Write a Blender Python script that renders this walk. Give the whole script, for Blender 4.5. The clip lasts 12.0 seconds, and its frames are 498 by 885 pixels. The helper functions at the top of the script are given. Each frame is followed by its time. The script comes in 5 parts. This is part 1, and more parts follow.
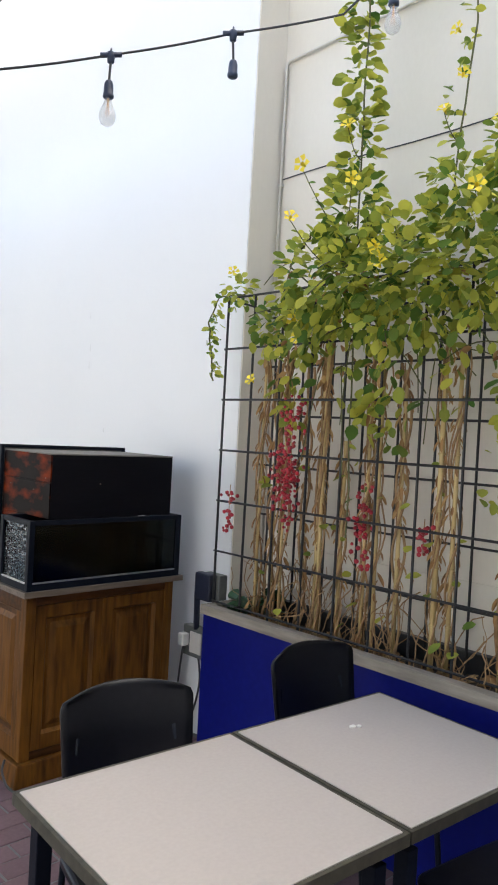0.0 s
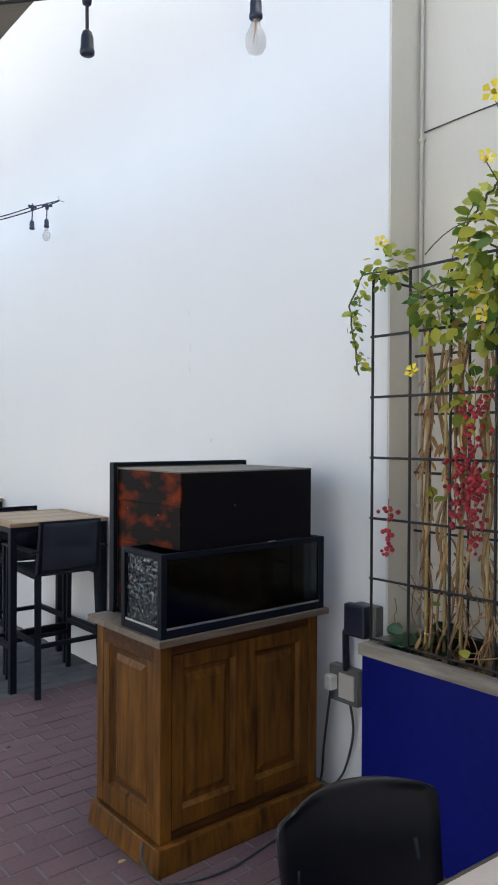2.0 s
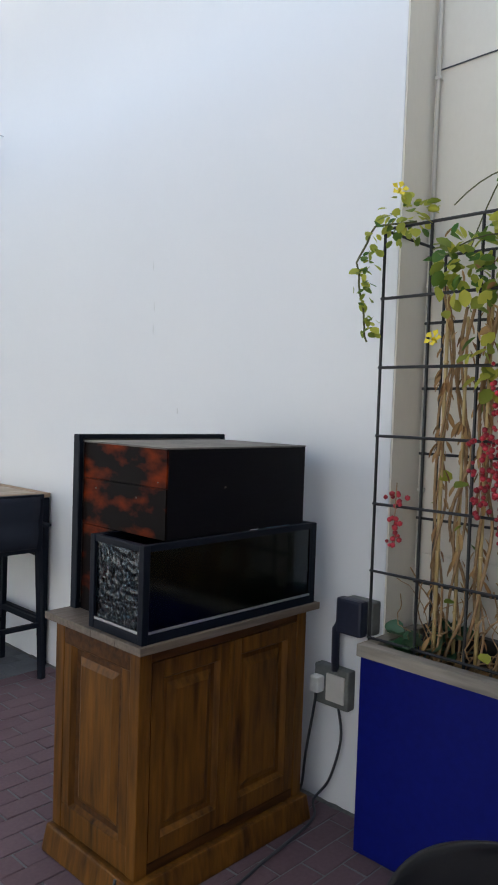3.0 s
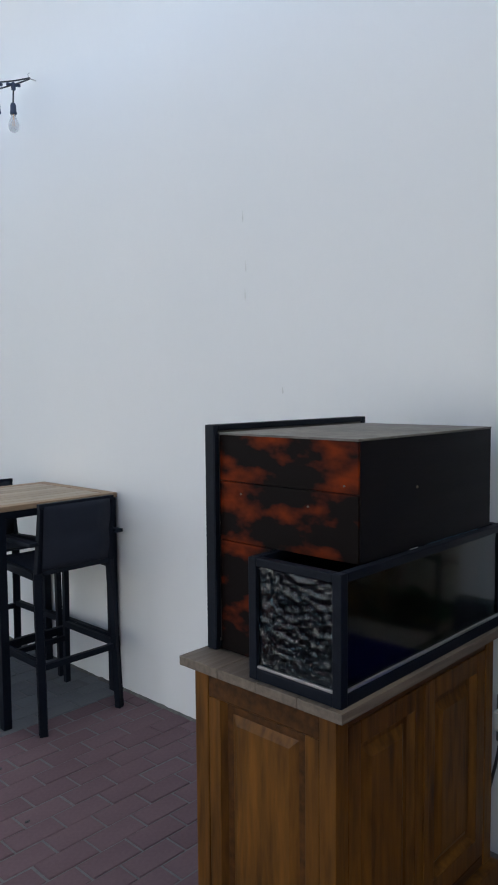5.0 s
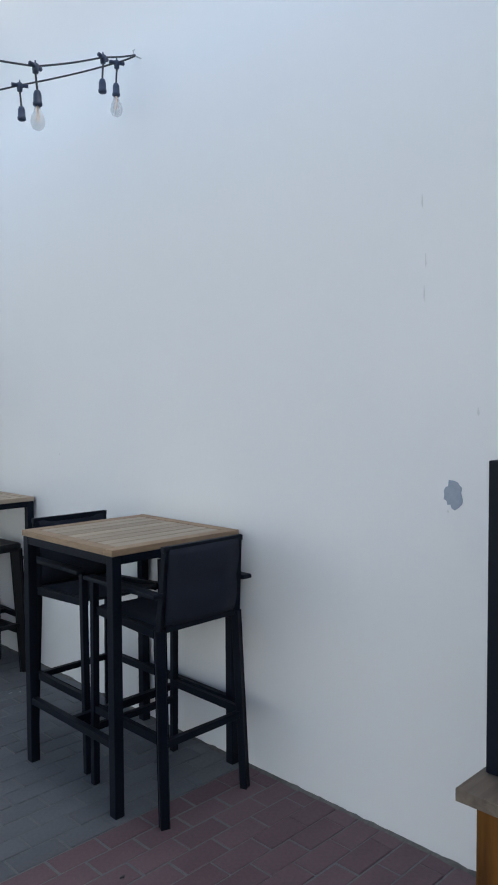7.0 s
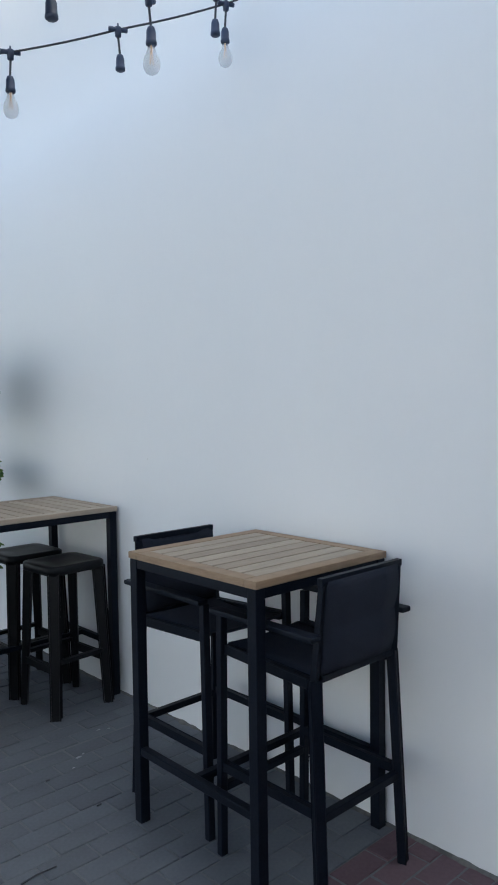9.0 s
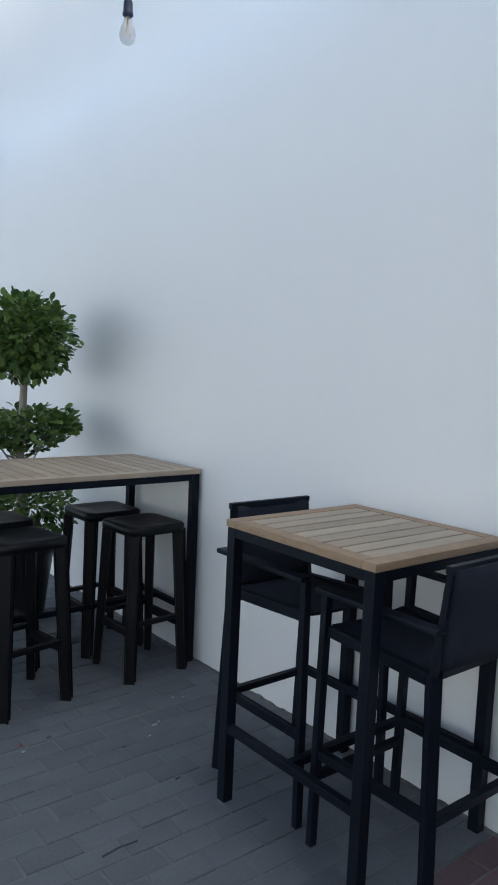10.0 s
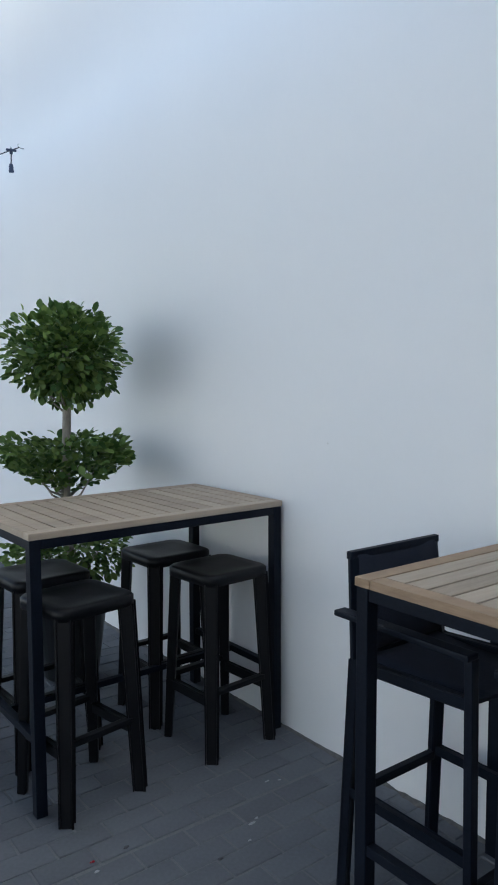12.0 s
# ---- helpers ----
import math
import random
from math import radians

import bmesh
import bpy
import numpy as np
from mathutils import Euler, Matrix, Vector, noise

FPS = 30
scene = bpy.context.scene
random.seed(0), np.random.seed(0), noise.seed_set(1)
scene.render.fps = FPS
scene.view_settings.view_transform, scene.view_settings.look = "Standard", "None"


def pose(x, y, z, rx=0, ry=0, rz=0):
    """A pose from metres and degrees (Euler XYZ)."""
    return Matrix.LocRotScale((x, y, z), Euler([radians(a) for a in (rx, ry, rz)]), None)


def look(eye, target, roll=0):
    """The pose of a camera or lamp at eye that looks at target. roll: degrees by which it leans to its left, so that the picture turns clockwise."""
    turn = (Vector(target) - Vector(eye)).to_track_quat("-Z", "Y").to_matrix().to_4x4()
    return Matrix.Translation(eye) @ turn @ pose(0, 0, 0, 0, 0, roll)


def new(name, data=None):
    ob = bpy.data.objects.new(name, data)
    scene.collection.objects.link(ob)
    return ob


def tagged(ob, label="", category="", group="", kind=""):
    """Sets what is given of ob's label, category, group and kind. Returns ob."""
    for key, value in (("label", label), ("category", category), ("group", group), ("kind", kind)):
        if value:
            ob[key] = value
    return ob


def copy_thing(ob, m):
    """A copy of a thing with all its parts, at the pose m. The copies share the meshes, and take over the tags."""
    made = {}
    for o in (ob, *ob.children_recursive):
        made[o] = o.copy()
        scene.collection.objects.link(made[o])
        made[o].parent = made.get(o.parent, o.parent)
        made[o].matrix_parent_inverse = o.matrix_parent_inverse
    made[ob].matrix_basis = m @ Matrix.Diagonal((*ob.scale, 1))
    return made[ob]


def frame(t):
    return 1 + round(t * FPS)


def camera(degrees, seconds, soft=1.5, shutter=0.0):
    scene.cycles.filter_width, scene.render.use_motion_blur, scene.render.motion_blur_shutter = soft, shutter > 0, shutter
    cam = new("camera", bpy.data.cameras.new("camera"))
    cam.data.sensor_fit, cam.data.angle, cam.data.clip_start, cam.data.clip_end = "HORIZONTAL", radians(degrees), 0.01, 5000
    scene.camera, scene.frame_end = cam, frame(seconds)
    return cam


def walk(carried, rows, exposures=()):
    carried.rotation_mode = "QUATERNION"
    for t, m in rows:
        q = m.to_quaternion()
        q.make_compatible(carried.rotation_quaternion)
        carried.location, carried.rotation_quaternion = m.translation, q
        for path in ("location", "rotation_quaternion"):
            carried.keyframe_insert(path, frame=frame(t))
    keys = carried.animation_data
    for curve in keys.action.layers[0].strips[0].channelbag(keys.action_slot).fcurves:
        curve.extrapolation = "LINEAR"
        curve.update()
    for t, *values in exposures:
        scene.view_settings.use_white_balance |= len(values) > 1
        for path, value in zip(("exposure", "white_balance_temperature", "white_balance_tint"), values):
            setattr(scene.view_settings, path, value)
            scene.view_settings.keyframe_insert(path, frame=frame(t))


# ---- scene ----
cam = camera(37.4, 12.0, soft=1.9)
PATH = [
    (0, (-0.041, 0.214, 1.601), (1.336, 1.664, 1.582), 3.1),
    (0.5, (-0.105, 0.427, 1.631), (1.408, 1.733, 1.702), 1.8),
    (1, (-0.164, 0.598, 1.608), (1.323, 1.935, 1.636), 3.3),
    (1.5, (-0.041, 0.775, 1.614), (1.366, 2.196, 1.603), -0.2),
    (2, (0.027, 0.936, 1.606), (1.308, 2.472, 1.59), 0.3),
    (2.5, (0.077, 1.179, 1.572), (1.414, 2.666, 1.517), 1.2),
    (3, (0.098, 1.415, 1.599), (1.538, 2.8, 1.512), 1.9),
    (3.5, (0.203, 1.647, 1.583), (1.548, 3.123, 1.475), -1.5),
    (5.5, (0.174, 2.378, 1.592), (1.639, 3.731, 1.447), -0.4),
    (6, (0.265, 2.551, 1.593), (1.652, 3.992, 1.542), -3.2),
    (6.5, (0.289, 2.769, 1.578), (1.603, 4.27, 1.439), 0.0),
    (7, (0.212, 3.005, 1.599), (1.618, 4.424, 1.507), -0.3),
    (7.5, (0.199, 3.168, 1.583), (1.617, 4.573, 1.466), -0.1),
    (9.5, (0.251, 3.862, 1.621), (1.573, 5.361, 1.526), 0.0),
    (10, (0.214, 3.996, 1.596), (1.466, 5.543, 1.4), 2.5),
    (10.5, (0.253, 4.132, 1.587), (1.397, 5.762, 1.397), -0.2),
    (11, (0.338, 4.284, 1.589), (1.426, 5.954, 1.43), -1.1),
    (11.5, (0.38, 4.443, 1.575), (1.466, 6.108, 1.351), 0.5),
    (12, (0.369, 4.656, 1.598), (1.573, 6.244, 1.43), -0.2),
]
walk(cam, [(t, look(eye, target, roll)) for t, eye, target, roll in PATH],
     exposures=[(0.0, 2.72, 6650, 4), (1.5, 2.54, 6500, 3), (3.5, 2.24, 6400, 3), (6.5, 2.08, 6080, 1), (12.0, 2.1, 5900, 0)])

# ---- light ----
world = bpy.data.worlds.new("sky")
scene.world = world
world.use_nodes = True
wn = world.node_tree
sky = wn.nodes.new("ShaderNodeTexSky")
sky.sky_type = "NISHITA"
sky.sun_disc = False
sky.sun_elevation = radians(60)
sky.sun_rotation = radians(108)
sky.air_density, sky.dust_density, sky.ozone_density = 0.8, 7.0, 0.4
wn.links.new(sky.outputs[0], wn.nodes["Background"].inputs[0])
wn.nodes["Background"].inputs[1].default_value = 0.11
sun = new("sun", bpy.data.lights.new("sun", "SUN"))
sun.data.energy, sun.data.angle, sun.data.color = 4.0, radians(0.5), (1.0, 0.95, 0.87)
SUN_FROM = Vector((math.sin(radians(108)) * math.cos(radians(60)), math.cos(radians(108)) * math.cos(radians(60)), math.sin(radians(60))))
sun.matrix_world = look(SUN_FROM * 30, (0, 0, 0))

# ---- plan ----
WALL = 2.485          # face of the white wall
RECESS = 2.685        # face of the beige wall
EDGE = 2.965          # end of the white wall


# ---- materials ----
def material(name, low, high, rough=0.6, metal=0.0, grain=30.0, stain=2.0, bump=0.1, stretch=(1, 1, 1), island=0.0, stain_mix=0.5, coat=0.0, rough_var=0.1, cut=None, spec=0.5, glow_through=0.0):
    """Two scales of noise blend two colours; island: how far each loose piece differs."""
    m = bpy.data.materials.new(name)
    m.use_nodes = True
    t = m.node_tree
    n, k = t.nodes, t.links
    b = n["Principled BSDF"]
    geo = n.new("ShaderNodeNewGeometry")
    mp = n.new("ShaderNodeMapping")
    mp.inputs["Scale"].default_value = stretch
    tc = n.new("ShaderNodeTexCoord")
    k.new(tc.outputs["Object"], mp.inputs[0])
    fine, wide = n.new("ShaderNodeTexNoise"), n.new("ShaderNodeTexNoise")
    fine.inputs["Scale"].default_value, fine.inputs["Detail"].default_value = grain, 5
    wide.inputs["Scale"].default_value, wide.inputs["Detail"].default_value = stain, 4
    k.new(mp.outputs[0], fine.inputs["Vector"])
    k.new(mp.outputs[0], wide.inputs["Vector"])
    mx = n.new("ShaderNodeMix")
    mx.inputs[0].default_value = stain_mix
    k.new(fine.outputs[0], mx.inputs[2])
    k.new(wide.outputs[0], mx.inputs[3])
    fac = mx.outputs[0]
    if island:
        info = n.new("ShaderNodeObjectInfo")
        add = n.new("ShaderNodeMath")
        k.new(info.outputs["Random"], add.inputs[0])
        k.new(geo.outputs["Random Per Island"], add.inputs[1])
        fr = n.new("ShaderNodeMath")
        fr.operation = "FRACT"
        k.new(add.outputs[0], fr.inputs[0])
        mi = n.new("ShaderNodeMix")
        mi.inputs[0].default_value = island
        k.new(fac, mi.inputs[2])
        k.new(fr.outputs[0], mi.inputs[3])
        fac = mi.outputs[0]
    ramp = n.new("ShaderNodeMapRange")
    ramp.inputs[1].default_value, ramp.inputs[2].default_value = cut or ((0.3, 0.7) if island < 0.6 else (0.1, 0.9))
    k.new(fac, ramp.inputs[0])
    col = n.new("ShaderNodeMix")
    col.data_type = "RGBA"
    col.inputs[6].default_value, col.inputs[7].default_value = (*low, 1), (*high, 1)
    k.new(ramp.outputs[0], col.inputs[0])
    k.new(col.outputs[2], b.inputs["Base Color"])
    rr = n.new("ShaderNodeMapRange")
    rr.inputs[3].default_value, rr.inputs[4].default_value = max(0.02, rough - rough_var), min(1, rough + rough_var)
    k.new(wide.outputs[0], rr.inputs[0])
    k.new(rr.outputs[0], b.inputs["Roughness"])
    b.inputs["Metallic"].default_value = metal
    b.inputs["Coat Weight"].default_value = coat
    b.inputs["Specular IOR Level"].default_value = spec
    if glow_through:
        tl, ms = n.new("ShaderNodeBsdfTranslucent"), n.new("ShaderNodeMixShader")
        k.new(col.outputs[2], tl.inputs[0])
        ms.inputs[0].default_value = glow_through
        k.new(b.outputs[0], ms.inputs[1])
        k.new(tl.outputs[0], ms.inputs[2])
        k.new(ms.outputs[0], n["Material Output"].inputs[0])
    if bump:
        bp = n.new("ShaderNodeBump")
        bp.inputs["Strength"].default_value, bp.inputs["Distance"].default_value = bump, 0.01
        k.new(fine.outputs[0], bp.inputs["Height"])
        k.new(bp.outputs[0], b.inputs["Normal"])
    return m


def glass(name, colour, rough=0.03, bump=0.0, scale=30):
    m = bpy.data.materials.new(name)
    m.use_nodes = True
    n, k = m.node_tree.nodes, m.node_tree.links
    b = n["Principled BSDF"]
    b.inputs["Base Color"].default_value = (*colour, 1)
    b.inputs["Roughness"].default_value = rough
    b.inputs["Transmission Weight"].default_value = 1.0
    b.inputs["IOR"].default_value = 1.45
    if bump:
        v = n.new("ShaderNodeTexVoronoi")
        v.inputs["Scale"].default_value = scale
        v.feature = "SMOOTH_F1"
        tc = n.new("ShaderNodeTexCoord")
        k.new(tc.outputs["Object"], v.inputs["Vector"])
        bp = n.new("ShaderNodeBump")
        bp.inputs["Strength"].default_value, bp.inputs["Distance"].default_value = bump, 0.02
        k.new(v.outputs["Distance"], bp.inputs["Height"])
        k.new(bp.outputs[0], b.inputs["Normal"])
    return m


M_WHITE = material("white_wall_paint", (0.775, 0.785, 0.79), (0.815, 0.82, 0.82), 0.8, grain=38, stain=0.7, bump=0.035, stretch=(1, 1, 0.6), stain_mix=0.85)
M_BEIGE = material("beige_wall_paint", (0.66, 0.62, 0.54), (0.74, 0.70, 0.62), 0.8, grain=60, stain=1.1, bump=0.08, stretch=(1, 1, 0.5), stain_mix=0.8)
M_CREAM = material("cream_wall_paint", (0.70, 0.685, 0.635), (0.76, 0.745, 0.70), 0.8, grain=50, stain=0.8, bump=0.04, stain_mix=0.8)
M_PLAIN = material("courtyard_render", (0.36, 0.335, 0.30), (0.43, 0.405, 0.365), 0.85, grain=40, stain=1.0, bump=0.15)
M_GREYPLASTER = material("pale_grey_wall_paint", (0.33, 0.34, 0.36), (0.39, 0.40, 0.42), 0.85, grain=40, stain=1.0, bump=0.15)
M_BED = material("jointing_sand", (0.10, 0.103, 0.11), (0.155, 0.16, 0.17), 0.95, grain=120, stain=3, bump=0.3)
M_RED = material("red_paver", (0.090, 0.057, 0.068), (0.158, 0.108, 0.122), 0.92, grain=60, stain=1.1, bump=0.2, island=0.12, spec=0.3, stain_mix=0.7)
M_GREY = material("grey_paver", (0.080, 0.088, 0.100), (0.145, 0.155, 0.171), 0.92, grain=60, stain=1.1, bump=0.2, island=0.12, spec=0.3, stain_mix=0.7)
M_FABRIC = material("awning_fabric", (0.20, 0.18, 0.15), (0.26, 0.235, 0.20), 0.9, grain=150, stain=1.5, bump=0.1)
M_BLUE = material("blue_gloss_paint", (0.002, 0.005, 0.115), (0.003, 0.008, 0.165), 0.5, grain=35, stain=2.5, bump=0.04, spec=0.15)
M_RIM = material("weathered_timber_rim", (0.15, 0.13, 0.105), (0.38, 0.34, 0.28), 0.85, grain=14, stain=4, bump=0.5, stretch=(3, 0.35, 3))
M_SOIL = material("dry_soil", (0.03, 0.022, 0.016), (0.11, 0.08, 0.055), 1.0, grain=60, stain=9, bump=0.8)
M_BLACKMETAL = material("black_powder_coat", (0.003, 0.005, 0.010), (0.007, 0.010, 0.018), 0.5, grain=90, stain=5, bump=0.05, spec=0.14)
M_TRELLIS = material("black_steel_mesh", (0.008, 0.008, 0.010), (0.02, 0.02, 0.022), 0.5, grain=80, stain=6, bump=0.05)
M_SLING = material("charcoal_sling_fabric", (0.012, 0.015, 0.024), (0.022, 0.027, 0.042), 0.85, grain=260, stain=4, bump=0.25, spec=0.2)
M_PLASTIC = material("black_plastic", (0.003, 0.0035, 0.005), (0.006, 0.0065, 0.008), 0.42, grain=60, stain=5, bump=0.03, spec=0.2)
M_SHELL = material("black_lacquered_shell", (0.003, 0.0035, 0.006), (0.007, 0.008, 0.012), 0.36, grain=50, stain=4, bump=0.02, spec=0.35)
M_TEAK = material("weathered_teak_slat", (0.28, 0.225, 0.165), (0.43, 0.355, 0.27), 0.7, grain=16, stain=5, bump=0.2, stretch=(0.5, 5, 5), island=0.25)
M_TEAKEDGE = material("teak_edge", (0.22, 0.145, 0.085), (0.36, 0.255, 0.16), 0.65, grain=16, stain=5, bump=0.2, stretch=(1, 1, 5))
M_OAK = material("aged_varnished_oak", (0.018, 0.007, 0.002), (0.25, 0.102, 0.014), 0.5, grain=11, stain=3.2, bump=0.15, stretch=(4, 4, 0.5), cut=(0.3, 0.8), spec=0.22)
# darker oak for the carcass, front rails and upper side rail
M_OAKDARK = material("dark_oak", (0.014, 0.006, 0.002), (0.11, 0.042, 0.009), 0.5, grain=11, stain=4, bump=0.15, stretch=(0.6, 4, 4), spec=0.22)
M_TOPBOARD = material("greyed_oak_top", (0.085, 0.066, 0.050), (0.19, 0.15, 0.115), 0.65, grain=15, stain=5, bump=0.3, stretch=(0.4, 5, 5))
M_BURNT = material("charred_red_lacquer_wood", (0.004, 0.002, 0.002), (0.50, 0.065, 0.005), 0.55, grain=18, stain=8.0, bump=0.05, stretch=(1.5, 0.75, 1.4), stain_mix=0.78, cut=(0.49, 1.02), spec=0.08)
M_BOXBLACK = material("black_stained_wood", (0.002, 0.002, 0.004), (0.005, 0.005, 0.008), 0.5, grain=25, stain=5, bump=0.05, stretch=(0.5, 4, 4), spec=0.14)
M_BOXTOP = material("dusty_box_top", (0.10, 0.095, 0.085), (0.22, 0.205, 0.185), 0.9, grain=30, stain=6, bump=0.2)
M_SLATE = material("dark_backing", (0.010, 0.014, 0.015), (0.03, 0.036, 0.036), 0.5, grain=30, stain=3, bump=0.05)
M_LAMINATE = material("pale_grey_laminate", (0.42, 0.385, 0.365), (0.475, 0.44, 0.415), 0.5, grain=90, stain=1.5, bump=0.02)
M_EDGEBAND = material("dark_olive_edge_band", (0.022, 0.021, 0.015), (0.065, 0.06, 0.042), 0.6, grain=40, stain=6, bump=0.1)
M_BAMBOO = material("bamboo_cane", (0.42, 0.29, 0.11), (0.66, 0.51, 0.25), 0.6, grain=12, stain=7, bump=0.1, stretch=(6, 6, 0.6))
M_DRYVINE = material("dry_twisted_stem", (0.20, 0.115, 0.055), (0.46, 0.30, 0.15), 0.85, grain=40, stain=10, bump=0.3)
M_DRYLEAF = material("withered_leaf", (0.22, 0.10, 0.035), (0.48, 0.30, 0.12), 0.8, grain=30, stain=9, bump=0.1, island=0.7)
M_STEM = material("green_stem", (0.06, 0.075, 0.02), (0.14, 0.13, 0.05), 0.7, grain=30, stain=8, bump=0.1)
M_LEAF = material("vine_leaf", (0.055, 0.16, 0.028), (0.64, 0.62, 0.10), 0.5, grain=20, stain=3, bump=0.05, island=0.75, glow_through=0.4, spec=0.3)
M_IVY = material("dark_green_leaf", (0.012, 0.06, 0.02), (0.03, 0.11, 0.04), 0.4, grain=20, stain=6, bump=0.05, island=0.6)
M_FICUS = material("ficus_leaf", (0.035, 0.09, 0.022), (0.18, 0.26, 0.065), 0.5, grain=20, stain=5, bump=0.05, island=0.75, spec=0.3, glow_through=0.2)
M_YELLOW = material("yellow_petal", (0.75, 0.55, 0.02), (0.85, 0.72, 0.05), 0.6, grain=30, stain=9, bump=0)
M_REDBERRY = material("red_berry", (0.28, 0.010, 0.02), (0.50, 0.03, 0.05), 0.3, grain=20, stain=9, bump=0, island=0.5)
M_REDLEAF = material("red_leaf", (0.42, 0.02, 0.012), (0.60, 0.05, 0.03), 0.6, grain=20, stain=9, bump=0)
M_BARK = material("pale_bark", (0.20, 0.175, 0.145), (0.36, 0.32, 0.27), 0.9, grain=40, stain=10, bump=0.4, stretch=(3, 3, 0.8))
M_POT = material("black_pot", (0.010, 0.011, 0.013), (0.02, 0.022, 0.025), 0.4, grain=40, stain=5, bump=0.03)
M_CABLE = material("dark_cable", (0.028, 0.03, 0.036), (0.05, 0.053, 0.06), 0.6, grain=40, stain=5, bump=0)
M_SOCKET = material("navy_rubber_socket", (0.018, 0.030, 0.065), (0.035, 0.052, 0.10), 0.5, grain=40, stain=5, bump=0)
M_FILAMENT = material("amber_filament", (0.65, 0.30, 0.08), (0.75, 0.38, 0.12), 0.5, bump=0)
M_CONDUIT = material("painted_conduit", (0.56, 0.54, 0.49), (0.63, 0.61, 0.56), 0.5, grain=30, stain=4, bump=0)
M_STEEL = material("zinc_hook", (0.45, 0.45, 0.45), (0.6, 0.6, 0.6), 0.35, metal=0.9, bump=0)
M_NAVYBOX = material("dark_blue_box_lid", (0.010, 0.014, 0.03), (0.02, 0.026, 0.05), 0.45, grain=40, stain=5, bump=0.03)
M_GREYBOX = material("grey_plastic_box", (0.10, 0.108, 0.10), (0.17, 0.178, 0.165), 0.6, grain=40, stain=8, bump=0.05)
M_WHITEPLASTIC = material("white_plastic", (0.68, 0.68, 0.64), (0.78, 0.78, 0.74), 0.4, grain=40, stain=5, bump=0)
M_SIGNWHITE = material("white_sign_paint", (0.72, 0.72, 0.73), (0.8, 0.8, 0.8), 0.6, grain=40, stain=8, bump=0)
M_PEEL = material("exposed_grey_plaster", (0.27, 0.32, 0.40), (0.36, 0.40, 0.47), 0.9, grain=60, stain=12, bump=0.3)
M_SCUFF = material("faint_wall_mark", (0.63, 0.63, 0.62), (0.72, 0.72, 0.71), 0.9, grain=60, stain=12, bump=0.1)
M_GLASS = glass("dark_tinted_glass", (0.10, 0.13, 0.13), 0.10)
M_RIPPLE = glass("rippled_glass", (0.16, 0.27, 0.36), 0.14, 0.32, 64)
M_BULB = bpy.data.materials.new("clear_bulb_glass")
M_BULB.use_nodes = True
bn, bl = M_BULB.node_tree.nodes, M_BULB.node_tree.links
bmix, btr = bn.new("ShaderNodeMixShader"), bn.new("ShaderNodeBsdfTransparent")
btr.inputs[0].default_value = (0.95, 0.95, 0.95, 1)
bn["Principled BSDF"].inputs["Base Color"].default_value = (0.85, 0.86, 0.86, 1)
bn["Principled BSDF"].inputs["Roughness"].default_value = 0.05
bmix.inputs[0].default_value = 0.16
bl.new(btr.outputs[0], bmix.inputs[1])
bl.new(bn["Principled BSDF"].outputs[0], bmix.inputs[2])
bl.new(bmix.outputs[0], bn["Material Output"].inputs[0])


# ---- building helpers ----
def mesh_of(name, bm, mat, smooth=False):
    me = bpy.data.meshes.new(name)
    bm.normal_update()
    bm.to_mesh(me)
    bm.free()
    me.materials.append(mat)
    if smooth:
        me.shade_smooth()
    return me


def raw_mesh(name, verts, faces, mat, smooth=False):
    me = bpy.data.meshes.new(name)
    me.from_pydata([tuple(v) for v in verts], [], faces)
    me.update()
    me.materials.append(mat)
    if smooth:
        me.shade_smooth()
    return me


def part(name, bm, mat, parent, label="", smooth=False):
    """One mesh object under a thing or under a part."""
    ob = new(name, mesh_of(name, bm, mat, smooth) if isinstance(bm, bmesh.types.BMesh) else bm)
    ob.parent = parent
    if label:
        ob["label"] = label
    return ob


def thing(name, m, label, category, group="", kind=""):
    ob = new(name)
    ob.matrix_basis = m
    return tagged(ob, label, category, group, kind)


def box(bm, x0, x1, y0, y1, z0, z1, bevel=0.0, segs=2):
    r = bmesh.ops.create_cube(bm, size=1.0, matrix=Matrix.LocRotScale(((x0 + x1) / 2, (y0 + y1) / 2, (z0 + z1) / 2), None, (x1 - x0, y1 - y0, z1 - z0)))
    if bevel:
        es = list({e for v in r["verts"] for e in v.link_edges})
        bmesh.ops.bevel(bm, geom=es, offset=bevel, segments=segs, profile=0.6, affect="EDGES")
    return bm


def boxes(*dims, bevel=0.003):
    bm = bmesh.new()
    for d in dims:
        box(bm, *d, bevel=bevel)
    return bm


def bar(bm, p, q, w, h, w2=None, h2=None, bevel=0.003):
    """A squared bar from p to q, tapering from w x h to w2 x h2."""
    p, q = Vector(p), Vector(q)
    d = q - p
    rot = d.to_track_quat("Z", "Y").to_matrix().to_4x4()
    r = bmesh.ops.create_cube(bm, size=1.0)
    for v in r["verts"]:
        s = v.co.z + 0.5
        a = w + ((w2 or w) - w) * s
        b = h + ((h2 or h) - h) * s
        v.co = p + rot @ Vector((v.co.x * a, v.co.y * b, s * d.length))
    if bevel:
        es = list({e for v in r["verts"] for e in v.link_edges})
        bmesh.ops.bevel(bm, geom=es, offset=bevel, segments=2, profile=0.6, affect="EDGES")
    return bm


